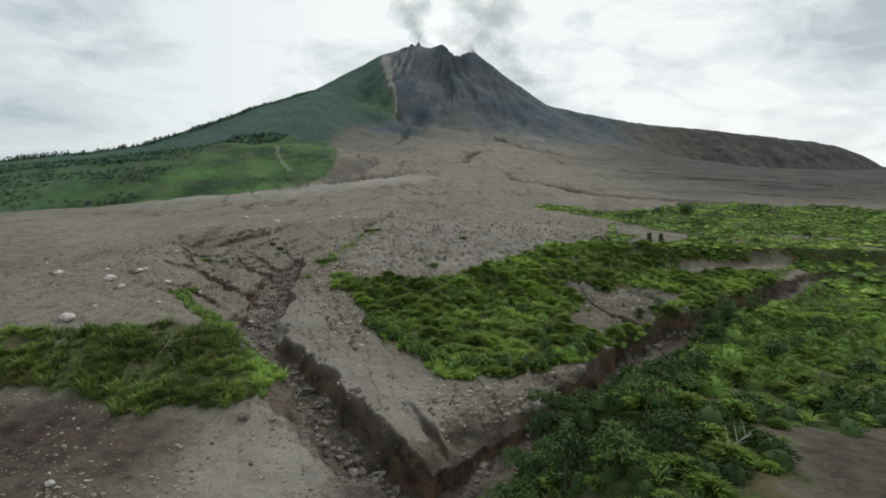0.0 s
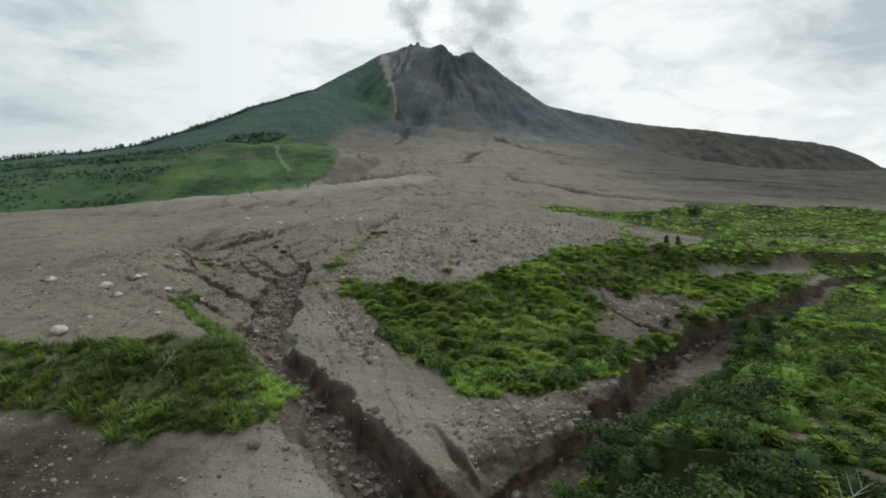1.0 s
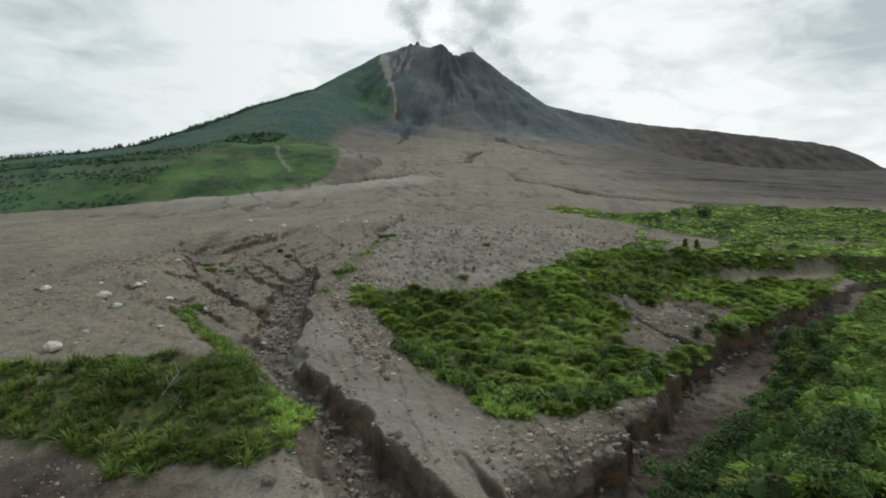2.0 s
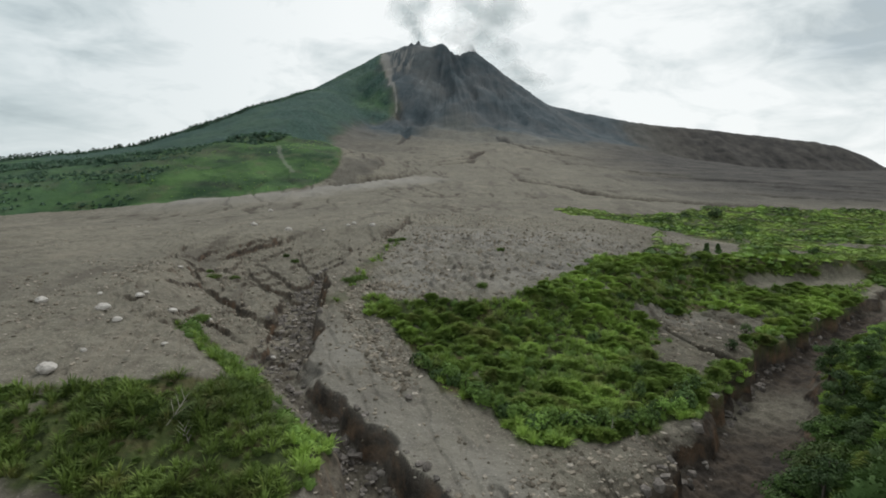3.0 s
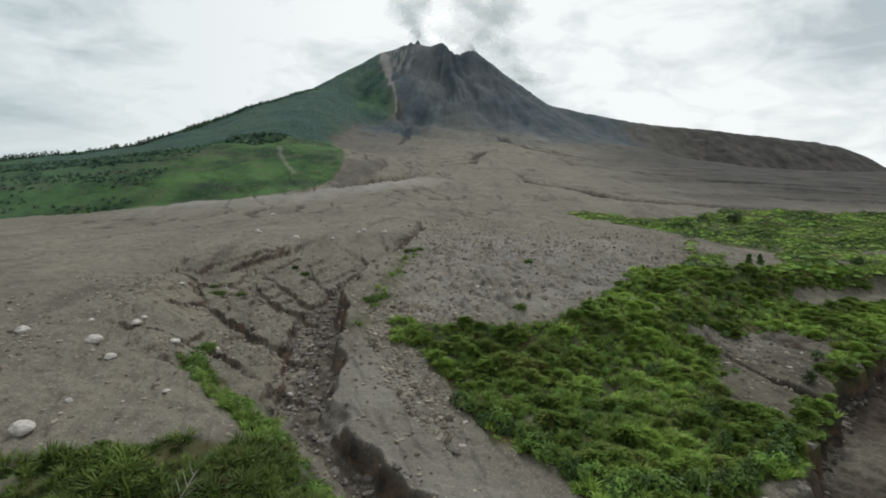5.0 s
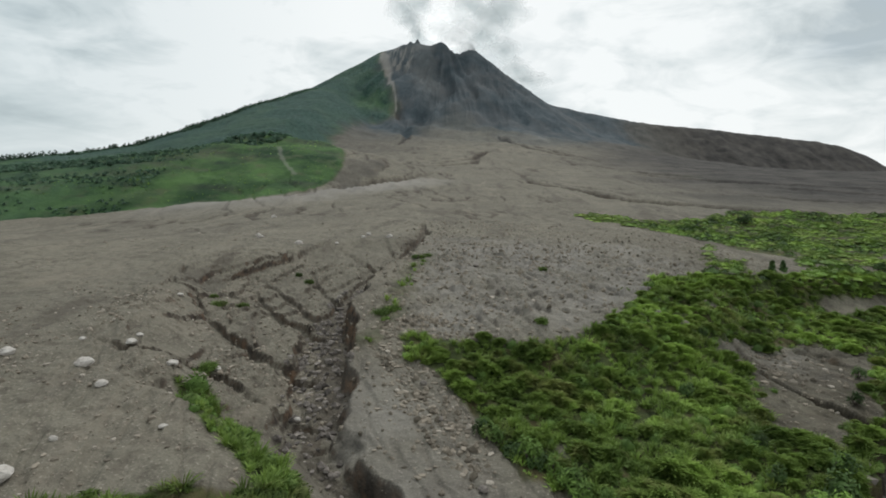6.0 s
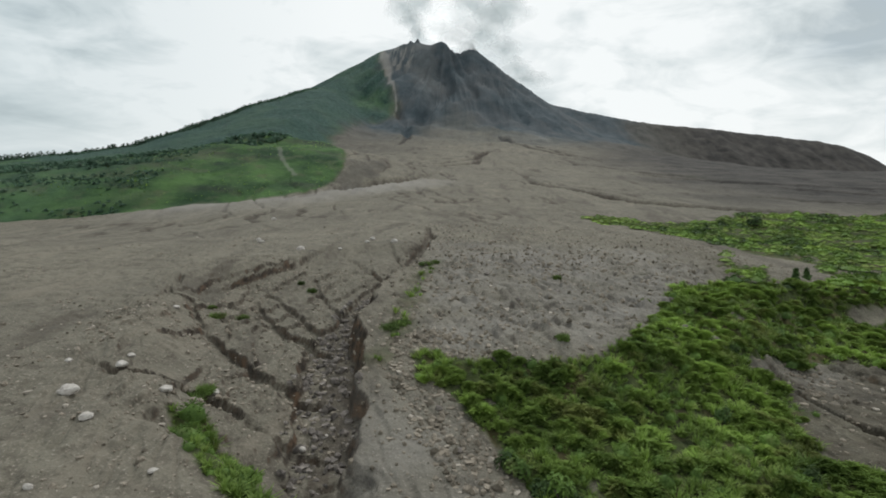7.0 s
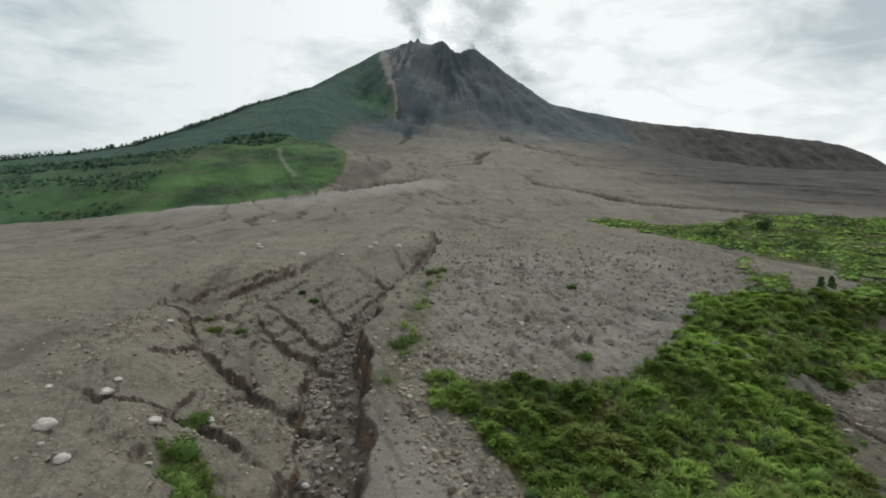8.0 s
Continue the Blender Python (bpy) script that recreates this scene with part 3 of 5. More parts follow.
def covers(x, y, z, whole):
    """Turf, moist earth with painted shade, forest, pale ash with a painted lit rim."""
    near = y < 620
    turf = np.zeros(np.shape(x))
    for poly, edge, size, amount in ((TUFTS, 1.0, 8, 3), (STRIP, 0.8, 5, 2), (COPSE, 1.0, 9, 4), (MEADOW, 2.0, 22, 9), (PATCH, 1.0, 9, 5), (FRINGE, 2.5, 8, 6)):
        t = np.zeros(np.shape(x))
        t[near] = soft(inside(x[near], y[near], poly), x[near], y[near], edge, size, amount)
        turf = np.maximum(turf, t * (0.4 if poly is FRINGE else 1.0))
    bare = sstep(0.22, 0.36, fbm(x, y, 38, 3, 77)) * sstep(230, 245, y + 0.3 * x - 60) * sstep(380, 300, y)
    bare = np.maximum(bare, 0.8 * sstep(0.46, 0.58, fbm(x, y, 13, 3, 79)))
    for poly in (BARE, BARE_FAR, BARE_NEAR):
        m = np.zeros(np.shape(x))
        m[near] = soft(inside(x[near], y[near], poly), x[near], y[near], 0.8, 8, 4)
        bare = np.maximum(bare, m)
    turf = turf * (1 - 0.9 * bare)
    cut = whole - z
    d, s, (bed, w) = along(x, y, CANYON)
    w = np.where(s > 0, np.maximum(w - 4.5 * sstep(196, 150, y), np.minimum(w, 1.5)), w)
    # moist sand bed; darker past y 92, partly painted-in lens corner dimming
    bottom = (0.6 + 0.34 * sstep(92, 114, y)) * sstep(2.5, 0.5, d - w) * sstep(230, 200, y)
    bank = (s > 0) * sstep(1.5, 3.5, d - w) * sstep(262, 240, y)
    held = np.zeros(np.shape(x))
    for poly, edge, size, amount in ((TUFTS, 1.0, 8, 3), (STRIP, 0.8, 5, 2)):
        held[near] = np.maximum(held[near], soft(inside(x[near], y[near], poly), x[near], y[near], edge, size, amount))
    held = held * (1 - 0.9 * bare) * sstep(8.5, 6.5, cut)
    turf = np.maximum(np.maximum(turf * sstep(3.0, 1.0, cut), held), bank * (1 - bare))
    turf = np.maximum(turf, 0.6 * sstep(1.0, 0.3, np.hypot((x - 391) / 32, (y - 985) / 26) + 0.5 * fbm(x, y, 14, 3, 70)))
    d = inside(x, y, GREENS)
    calm = sstep(900, 1100, y)
    green = sstep(-4 - 26 * calm, 4 + 26 * calm, d + (4 + 26 * calm) * fbm(x, y, 90, 4, 31))
    turf = np.maximum(turf, green)
    wood = green * np.maximum(sstep(900, 1150, y + 0.25 * x + 260 * fbm(x, y, 240, 4, 51)), 0.3 * sstep(-330, -430, x + 60 * fbm(x, y, 60, 3, 53)))
    # deeper cuts get darker: gully and crack shade painted over brown earth
    damp_shade = np.maximum(sstep(0.5, 2.5, cut) * (0.52 + 0.5 * fbm(x, y, 7, 3, 33)), bottom) * sstep(700, 500, y) + sstep(1.0, 5.0, cut) * sstep(500, 700, y) * 0.9
    damp_shade = damp_shade * (1 - 0.75 * (x < main_x(y) - 1.5) * sstep(116, 130, y) * sstep(300, 260, y))
    damp_shade = damp_shade * (1 - 0.85 * np.exp(-((y - 139) / 9) ** 2) * (x > main_x(y) + 2))
    open_slope = np.exp(-((x + 300) / 95) ** 2 - ((y - 2230) / 120) ** 2) + 0.4 * fbm(x, y, 90, 3, 54)
    wood = wood * (1 - 0.5 * sstep(0.25, 0.9, open_slope))
    # dry runnels get a dark line painted along their creases
    damp_shade = np.maximum(damp_shade, 0.75 * far_rills(x, y) * (1 - green))
    # brown rubble bank, darkened further to imitate the lens's corner dimming
    low_bank = sstep(92, 82, y) * sstep(-30, -46, x) * (0.78 + 0.2 * sstep(-40, -70, x) + 0.35 * fbm(x, y, 15, 3, 35))
    damp_shade = np.maximum(damp_shade, low_bank)
    scoured = np.zeros(np.shape(x))
    scoured[near] = soft(inside(x[near], y[near], BARE), x[near], y[near], 2, 8, 4)
    damp_shade = np.maximum(damp_shade, scoured * (0.45 + 0.5 * fbm(x, y, 6, 3, 36)))
    scoured[near] = soft(inside(x[near], y[near], BARE_NEAR), x[near], y[near], 3, 8, 4)
    damp_shade = np.maximum(damp_shade, 0.85 * scoured)
    down = PEAK[1] - y
    across = 46 * fbm(x, y, 60, 3, 61)
    d6, _, (w6,) = along(x, y, ((-292, 2655, 16), (-276, 2590, 34), (-256, 2480, 26), (-234, 2358, 15), (-214, 2290, 12), (-197, 2220, 9), (-190, 2150, 6)))
    streak = 0.85 * sstep(1.0, 0.35, (d6 + 0.22 * across) / w6)
    scree = np.exp(-((x + 205 - 0.12 * (down - 150)) / 62) ** 2 - ((down - 160) / 110) ** 2)
    fall = np.abs(wave((x + 0.15 * down) / 15, down / 150, 68)) + 0.5 * np.abs(wave((x + 0.1 * down) / 6, down / 70, 69))
    streak = np.maximum(streak, 0.75 * sstep(0.1, 0.6, scree) * sstep(0.25, 0.6, fall))
    ravine = sstep(1.0, 0.2, np.abs(x + 120 - 0.10 * down) / 90 + 0.6 * fbm(x, y, 60, 4, 68)) * sstep(30, 90, down) * sstep(620, 380, down)
    streak = np.maximum(streak, 0.22 * ravine)
    streak = np.maximum(streak, 0.3 * sstep(0.35, 0.8, np.exp(-((x - 285) / 60) ** 2 - ((y - 1950) / 90) ** 2) + 0.5 * fbm(x, y, 45, 3, 72)))
    # pale band on the fan's crest: the light it catches, put into colour
    d7, s7, _ = along(x, y, FAN_EDGE)
    lit_lip = np.where(s7 > 0, np.exp(-(d7 / 34) ** 2), np.exp(-(d7 / 6) ** 2)) * sstep(-330, -240, x) * sstep(30, -60, x)
    streak = np.maximum(streak, lit_lip * np.clip(0.72 + 0.6 * fbm(x, y, 40, 3, 73), 0, 1))
    d5 = along(x, y, ((-236, 792), (-222, 750), (-205, 715), (-190, 690)))[0]
    streak = np.maximum(streak, 0.4 * sstep(4, 1.5, d5 + 2.5 * fbm(x, y, 12, 2, 64)))
    dusty = sstep(162, 185, y) * sstep(340, 280, y) * sstep(-40, -26, x) * sstep(85, 50, x) * (0.36 + 0.5 * fbm(x, y, 16, 4, 66))
    apron = sstep(2, 6, x - main_x(y)) * sstep(88, 96, y) * sstep(172, 150, y) * sstep(26, 12, x - main_x(y) - 0.1 * (y - 90)) * (0.32 + 0.4 * fbm(x, y, 20, 4, 76))
    apron = np.maximum(apron, sstep(-6, -10, x - main_x(y)) * sstep(-44, -30, x) * sstep(60, 68, y) * sstep(92, 86, y) * (0.3 + 0.4 * fbm(x, y, 12, 4, 78)))
    dusty = np.maximum(dusty, apron)
    damp_shade = np.clip(damp_shade, 0, 1)
    return turf * (1 - streak), damp_shade, wood * (1 - streak), np.maximum(streak * 0.75, np.clip(dusty, 0, 0.6) * (1 - turf) * (1 - damp_shade))


def bare_rock(x, y, z, whole):
    """Dark lava slopes of the cone and its right ridge, and the grass of the far hill."""
    r = np.hypot(x - PEAK[0], y - PEAK[1])
    open_side = 1 - soft(inside(x, y, GREENS), x, y, 30, 120, 40)
    ang = np.arctan2(x - PEAK[0], PEAK[1] - y)
    edge = 900 - 90 * np.exp(-((ang - 0.12) / 0.2) ** 2)
    cone = sstep(edge + 120, edge - 120, r + 120 * fbm(x, y, 200, 4, 63)) * np.maximum(open_side, sstep(260, 120, r))
    d, s, (zk,) = along(x, y, RIDGE_R)
    rib = sstep(-6, 26, relief(x, y)[5] + 12 * fbm(x, y, 60, 3, 65)) * sstep(1500, 1900, y)
    old = 0.95 * sstep(-0.25, 0.35, fbm(x * 0.6, y, 210, 4, 67) + 0.1) * sstep(40, 330, x - 0.1 * y) * sstep(480, 700, y) * sstep(2100, 1500, y)
    old = np.maximum(old, 0.95 * sstep(80, 400, x - 0.1 * y) * sstep(480, 700, y))
    cone = np.maximum(cone, 0.5 * sstep(1250, 850, r + 90 * fbm(x, y, 160, 4, 69)) * open_side)
    left_foot = 0.5 * sstep(20, -140, x + 60 * fbm(x, y, 110, 3, 71)) * sstep(1150, 1450, y) * open_side
    old = np.maximum(old, left_foot)
    # fans of grey ash spread from the foot of the cone's ravines
    drop = 2235 - y
    fan = sstep(-40, 60, 0.42 * drop - np.abs(x - 13 - 0.06 * drop) + 55 * fbm(x, y, 70, 5, 74)) * sstep(0, 260, drop) * sstep(1300, 1650, y)
    cone = cone * (1 - 0.4 * fan)
    scrubby = sstep(0.3, 0.75, np.exp(-((x + 262) / 62) ** 2 - ((y - 1870) / 190) ** 2) + 0.35 * fbm(x, y, 80, 4, 75))
    scrubby = np.maximum(scrubby, 0.65 * sstep(0.2, 0.8, np.exp(-((x + 124 - 0.06 * (y - 690)) / 22) ** 2 - ((y - 735) / 75) ** 2) + 0.8 * fbm(x, y, 30, 4, 75)))
    terraces = inside(x, y, GREENS) > 6
    worn = sstep(0.05, 0.4, fbm(x * 0.45, y * 1.5, 60, 4, 108)) * sstep(560, 620, y) * sstep(1050, 950, y) * terraces
    old = np.maximum(np.maximum(old * (1 - 0.4 * fan), 0.75 * scrubby), 0.42 * worn)
    return np.clip(cone, 0, 1), np.where(y < 1100, soft(inside(x, y, GREENS), x, y, 4, 90, 4), soft(inside(x, y, GREENS), x, y, 25, 90, 25)), np.maximum(rib, old) * (1 - np.clip(cone, 0, 1))


def land(x, y):
    """Height of the finished ground."""
    z, whole = relief(x, y)[:2]
    return z + rough(x, y, whole - z)


def rough(x, y, cut):
    z = 0.55 * fbm(x, y, 14, 5, 3) + (0.2 * fbm(x, y, 1.9, 2, 5) + 0.3 * fbm(x, y, 5.5, 2, 6)) * sstep(420, 260, y)
    rills = 1 - np.abs(fbm(x + 0.35 * y, y * 0.22, 7, 3, 8))
    z = z - 0.45 * sstep(0.86, 1.0, rills) * sstep(420, 260, y) * (0.3 + 0.7 * sstep(84, 104, y))
    z = z + 1.5 * fbm(x, y, 60, 3, 9) * sstep(250, 420, y) + 5 * fbm(x, y, 130, 4, 15) * sstep(600, 1300, y)
    hummocks = sstep(165, 190, y) * sstep(420, 290, y) * sstep(-42, -24, x) * sstep(115, 75, x)
    clods = np.clip(fbm(x, y, 3.6, 3, 25) - 0.12, 0, 0.6) * (1 + 0.6 * fbm(x, y, 24, 2, 26))
    z = z + (1.5 * np.abs(fbm(x, y, 6.5, 4, 23)) + 0.4 * np.abs(fbm(x, y, 2.2, 2, 24)) + 2.4 * clods - 1.0 * sstep(0.9, 1.0, 1 - np.abs(fbm((x + y) * 0.55, (y - x) * 0.17, 7, 3, 28)))) * hummocks
    slid = sstep(0, -3, x - main_x(y)) * sstep(118, 132, y)
    z = z + (1.6 * np.abs(fbm(x, y, 22, 4, 14)) - 0.5) * sstep(280, 380, y) * sstep(1300, 800, y)
    z = z + 0.7 * np.abs(fbm(x, y, 2.6, 3, 38)) * slid * sstep(330, 260, y) * sstep(-125, -95, x)
    z = z - 1.8 * far_rills(x, y)
    return z + (1.0 - 0.6 * slid) * np.abs(fbm(x, y, 3.4, 3, 19)) * sstep(0.5, 3, cut) * sstep(500, 300, y)


def steps(a, b, share):
    out = [a]
    while out[-1] < b:
        out.append(out[-1] * (1 + share))
    return out


def sheet(name, verts, faces, mat, smooth=True):
    """A mesh object from arrays of corners and of equal-sized faces."""
    me = bpy.data.meshes.new(name)
    verts, faces = np.asarray(verts, np.float32), np.asarray(faces, np.int32)
    k = faces.shape[1]
    me.vertices.add(len(verts))
    me.vertices.foreach_set("co", verts.ravel())
    me.loops.add(faces.size)
    me.loops.foreach_set("vertex_index", faces.ravel())
    me.polygons.add(len(faces))
    me.polygons.foreach_set("loop_start", np.arange(0, faces.size, k, dtype=np.int32))
    me.polygons.foreach_set("use_smooth", np.full(len(faces), smooth))
    me.update(calc_edges=True)
    me.materials.append(mat)
    return new(name, me)


ys = np.array(list(np.linspace(-600, 12, 24)) + steps(18, 55, 0.02) + steps(56, 270, 0.0032)[1:] + steps(272, 4600, 0.008)[1:])
ss = np.concatenate([[-7, -4, -2.4, -1.6, -1.2], np.linspace(-1, -0.42, 130)[:-1], np.linspace(-0.42, 0.46, 640), np.linspace(0.46, 1, 125)[1:], [1.2, 1.6, 2.4, 4, 7]])
Y, S = np.meshgrid(ys, ss, indexing="ij")
X = S * (95 + 0.9 * np.clip(Y, 0, None)) + 0.02 * Y
gx, gy = X.ravel(), Y.ravel()
gz, gwhole = relief(gx, gy)[:2]
gcover = covers(gx, gy, gz, gwhole)
gz = gz + rough(gx, gy, gwhole - gz)
ny, nx = Y.shape
# bare scarps, too steep for dust, are darkened: brown earth plus painted shade
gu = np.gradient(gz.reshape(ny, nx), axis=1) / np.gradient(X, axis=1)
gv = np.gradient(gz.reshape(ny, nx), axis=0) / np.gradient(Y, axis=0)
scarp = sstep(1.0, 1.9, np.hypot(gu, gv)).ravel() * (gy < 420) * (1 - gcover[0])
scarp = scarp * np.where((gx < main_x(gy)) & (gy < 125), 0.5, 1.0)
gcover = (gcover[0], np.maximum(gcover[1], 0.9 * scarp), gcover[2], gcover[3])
ids = np.arange(ny * nx).reshape(ny, nx)
quads = np.stack([ids[:-1, :-1], ids[:-1, 1:], ids[1:, 1:], ids[1:, :-1]], -1).reshape(-1, 4)
ground = sheet("ground", np.stack([gx, gy, gz], -1), quads, ash_ground)
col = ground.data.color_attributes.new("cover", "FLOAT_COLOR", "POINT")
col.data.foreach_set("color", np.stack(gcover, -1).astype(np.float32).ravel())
col = ground.data.color_attributes.new("rock_and_hill", "FLOAT_COLOR", "POINT")
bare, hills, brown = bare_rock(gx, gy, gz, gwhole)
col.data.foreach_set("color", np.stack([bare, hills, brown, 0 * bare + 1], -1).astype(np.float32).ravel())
tagged(ground, "grey volcanic ash plain with gullies below a steep volcano", "ground", kind="structure")


# ---- plants, rocks and trees: how they are made ----
rng = np.random.default_rng(5)


def part(name, bm, mat, parent, label="", smooth=True):
    """Links a bmesh as one mesh object under a thing."""
    me = bpy.data.meshes.new(name)
    bm.to_mesh(me)
    bm.free()
    for p in me.polygons:
        p.use_smooth = smooth
    me.materials.append(mat)
    ob = new(name, me)
    ob.parent = parent
    if label:
        tagged(ob, label)
    return ob


def part_np(name, verts, faces, mat, parent, label=""):
    ob = sheet(name, verts, faces, mat, smooth=False)
    ob.parent = parent
    if label:
        tagged(ob, label)
    return ob


def blades(count, height, spread, width):
    """A tussock of arching leaf blades: corners and quads."""
    a = rng.uniform(0, 2 * np.pi, count)
    lean = rng.uniform(0.15, 1.0, count)
    h = height * rng.uniform(0.55, 1.0, count)
    root = np.stack([np.cos(a), np.sin(a)], -1) * (spread * 0.35 * rng.random(count))[:, None]
    way = np.stack([np.cos(a), np.sin(a)], -1)
    across = np.stack([-np.sin(a), np.cos(a)], -1)
    rows = []
    for t, wid in ((0, 0.7), (0.55, 1.0), (1.0, 0.15)):
        c = root + way * (spread * lean * t ** 1.6)[:, None]
        z = h * (t - 0.42 * lean * t ** 2.4)
        for s in (-1, 1):
            rows.append(np.concatenate([c + s * across * (width * wid * 0.5), z[:, None]], 1))
    v = np.stack(rows, 1)
    f = np.array([[0, 1, 3, 2], [2, 3, 5, 4]])
    faces = (np.arange(count)[:, None, None] * 6 + f).reshape(-1, 4)
    return v.reshape(-1, 3), faces


def foliage(count, radius, height, leaf, lift=0.0, hollow=0.5):
    """A crown of small leaf sprays in uneven clumps: corners and quads."""
    lobes = rng.normal(size=(max(3, count // 14), 3))
    lobes /= np.linalg.norm(lobes, axis=1)[:, None]
    lobes[:, 2] = np.abs(lobes[:, 2])
    pick = lobes[rng.integers(0, len(lobes), count)]
    d = pick + rng.normal(size=(count, 3)) * 0.33
    d /= np.linalg.norm(d, axis=1)[:, None]
    d[:, 2] = np.where(d[:, 2] < -0.1, -d[:, 2], d[:, 2])
    far = rng.uniform(hollow, 1.0, count)[:, None] * (0.8 + 0.35 * rng.random((count, 1)))
    c = d * far * np.array([radius, radius, height]) + np.array([0, 0, lift])
    n = d + rng.normal(size=(count, 3)) * 0.4 + np.array([0, 0, 0.45])
    n /= np.linalg.norm(n, axis=1)[:, None]
    u = np.cross(n, rng.normal(size=(count, 3)))
    u /= np.linalg.norm(u, axis=1)[:, None]
    w = np.cross(n, u)
    s = leaf * rng.uniform(0.5, 1.4, count)[:, None]
    v = np.stack([c - u * s * 0.6, c + w * s * 0.26 - n * s * 0.1, c + u * s * 0.8 - n * s * 0.3, c - w * s * 0.26], 1)
    return v.reshape(-1, 3), np.arange(count * 4).reshape(-1, 4)


def drape(count, radius, height, leaf):
    """Long leaves arching out and down over a dome: corners and quads."""
    a, t = rng.uniform(0, 2 * np.pi, count), rng.uniform(0.0, 1.35, count)
    out = np.stack([np.cos(a), np.sin(a), 0 * a], -1)
    across = np.stack([-np.sin(a), np.cos(a), 0 * a], -1)
    root = out * (radius * np.sin(t) * rng.uniform(0.7, 1.0, count))[:, None] + np.array([0, 0, 1.0]) * (height * np.cos(t) * rng.uniform(0.8, 1.05, count))[:, None]
    s = leaf * rng.uniform(0.6, 1.5, count)[:, None]
    lean = (0.35 + 0.65 * np.sin(t))[:, None]
    mid = root + s * 0.55 * (out * lean + np.array([0, 0, 0.75])) + across * s * rng.normal(size=(count, 1)) * 0.15
    tip = root + s * (out * lean * 1.5 + np.array([0, 0, 0.45])) + across * s * rng.normal(size=(count, 1)) * 0.3
    v = np.stack([root, mid + across * s * 0.13, tip, mid - across * s * 0.13], 1)
    return v.reshape(-1, 3), np.arange(count * 4).reshape(-1, 4)


def mound(radius, height, leaves, leaf, fine=2):
    """A lumpy cushion of growth with sprays standing off it: corners and triangles."""
    bm = bmesh.new()
    bmesh.ops.create_icosphere(bm, subdivisions=fine, radius=1.0)
    bmesh.ops.delete(bm, geom=[q for q in bm.verts if q.co.z < -0.3], context="VERTS")
    bm.verts.index_update()
    v = np.array([q.co for q in bm.verts])
    f = np.array([[q.index for q in p.verts] for p in bm.faces])
    bm.free()
    v = v * (1 + rng.uniform(-0.2, 0.14, (len(v), 1)))
    v = v * np.array([radius * rng.uniform(0.8, 1.2), radius, height])
    u, g = drape(leaves, radius * 1.05, height * 1.1, leaf)
    tri = np.concatenate([g[:, [0, 1, 2]], g[:, [0, 2, 3]]])
    return np.concatenate([v, u]), np.concatenate([f, tri + len(v)])


def stone(n=1):
    bm = bmesh.new()
    bmesh.ops.create_icosphere(bm, subdivisions=n, radius=0.5)
    v = np.array([q.co for q in bm.verts])
    f = np.array([[q.index for q in p.verts] for p in bm.faces])
    bm.free()
    v = v * (1 + rng.uniform(-0.36, 0.36, (len(v), 1))) * rng.uniform(0.6, 1.25, 3)
    return v, f


def scatter(name, templates, xs, ys, zs, sizes, mat, tall=None, smooth=False):
    """One object that holds a copy of a template at every place."""
    vs, fs, start = [], [], 0
    which = rng.integers(0, len(templates), len(xs))
    turn = rng.uniform(0, 2 * np.pi, len(xs))
    tall = np.ones(len(xs)) if tall is None else tall
    for k, (v, f) in enumerate(templates):
        m = which == k
        c, s = np.cos(turn[m])[:, None], np.sin(turn[m])[:, None]
        size = sizes[m][:, None]
        px = (v[:, 0] * c - v[:, 1] * s) * size + xs[m][:, None]
        py = (v[:, 0] * s + v[:, 1] * c) * size + ys[m][:, None]
        pz = v[:, 2] * size * tall[m][:, None] + zs[m][:, None]
        vs.append(np.stack([px, py, pz], -1).reshape(-1, 3))
        fs.append((np.arange(m.sum())[:, None, None] * len(v) + f + start).reshape(-1, f.shape[1]))
        start += m.sum() * len(v)
    return sheet(name, np.concatenate(vs), np.concatenate(fs), mat, smooth)


def singled(name, templates, xs, ys, zs, sizes, most, mat, label, category, group, smooth=False):
    """Sets the largest of a kind as things of their own that share meshes; gives back which are left."""
    meshes = []
    for v, f in templates:
        ob = sheet(name, v, f, mat, smooth)
        meshes.append(ob.data)
        bpy.data.objects.remove(ob)
    pick = np.argsort(-sizes)[:most]
    for k, i in enumerate(pick):
        ob = tagged(new(name, meshes[k % len(meshes)]), label, category, group)
        ob.matrix_basis = pose(xs[i], ys[i], zs[i], 0, 0, rng.uniform(0, 360)) @ Matrix.Scale(sizes[i], 4)
    rest = np.ones(len(xs), bool)
    rest[pick] = False
    return rest


def spots(x0, x1, y0, y1, gap):
    """Jittered places over a stretch of the plan."""
    x, y = np.meshgrid(np.arange(x0, x1, gap), np.arange(y0, y1, gap))
    x, y = x.ravel(), y.ravel()
    return x + rng.uniform(-0.6, 0.6, len(x)) * gap, y + rng.uniform(-0.6, 0.6, len(y)) * gap


def lie(x, y):
    z, whole = relief(x, y)[:2]
    return z + rough(x, y, whole - z), covers(x, y, z, whole), whole - z


def spot_height(x, y):
    return float(land(np.array([float(x)]), np.array([float(y)]))[0])


# ---- grass and scrub cover ----
tussocks = [blades(30, 1.5, 1.3, 0.13) for _ in range(8)]
scrub = [mound(0.8, 0.85, 44, 0.34) for _ in range(8)] + [mound(1.35, 1.6, 80, 0.42) for _ in range(3)]
far_scrub = [mound(1.9, rng.uniform(0.8, 1.4), 90, 0.42, 1) for _ in range(8)]

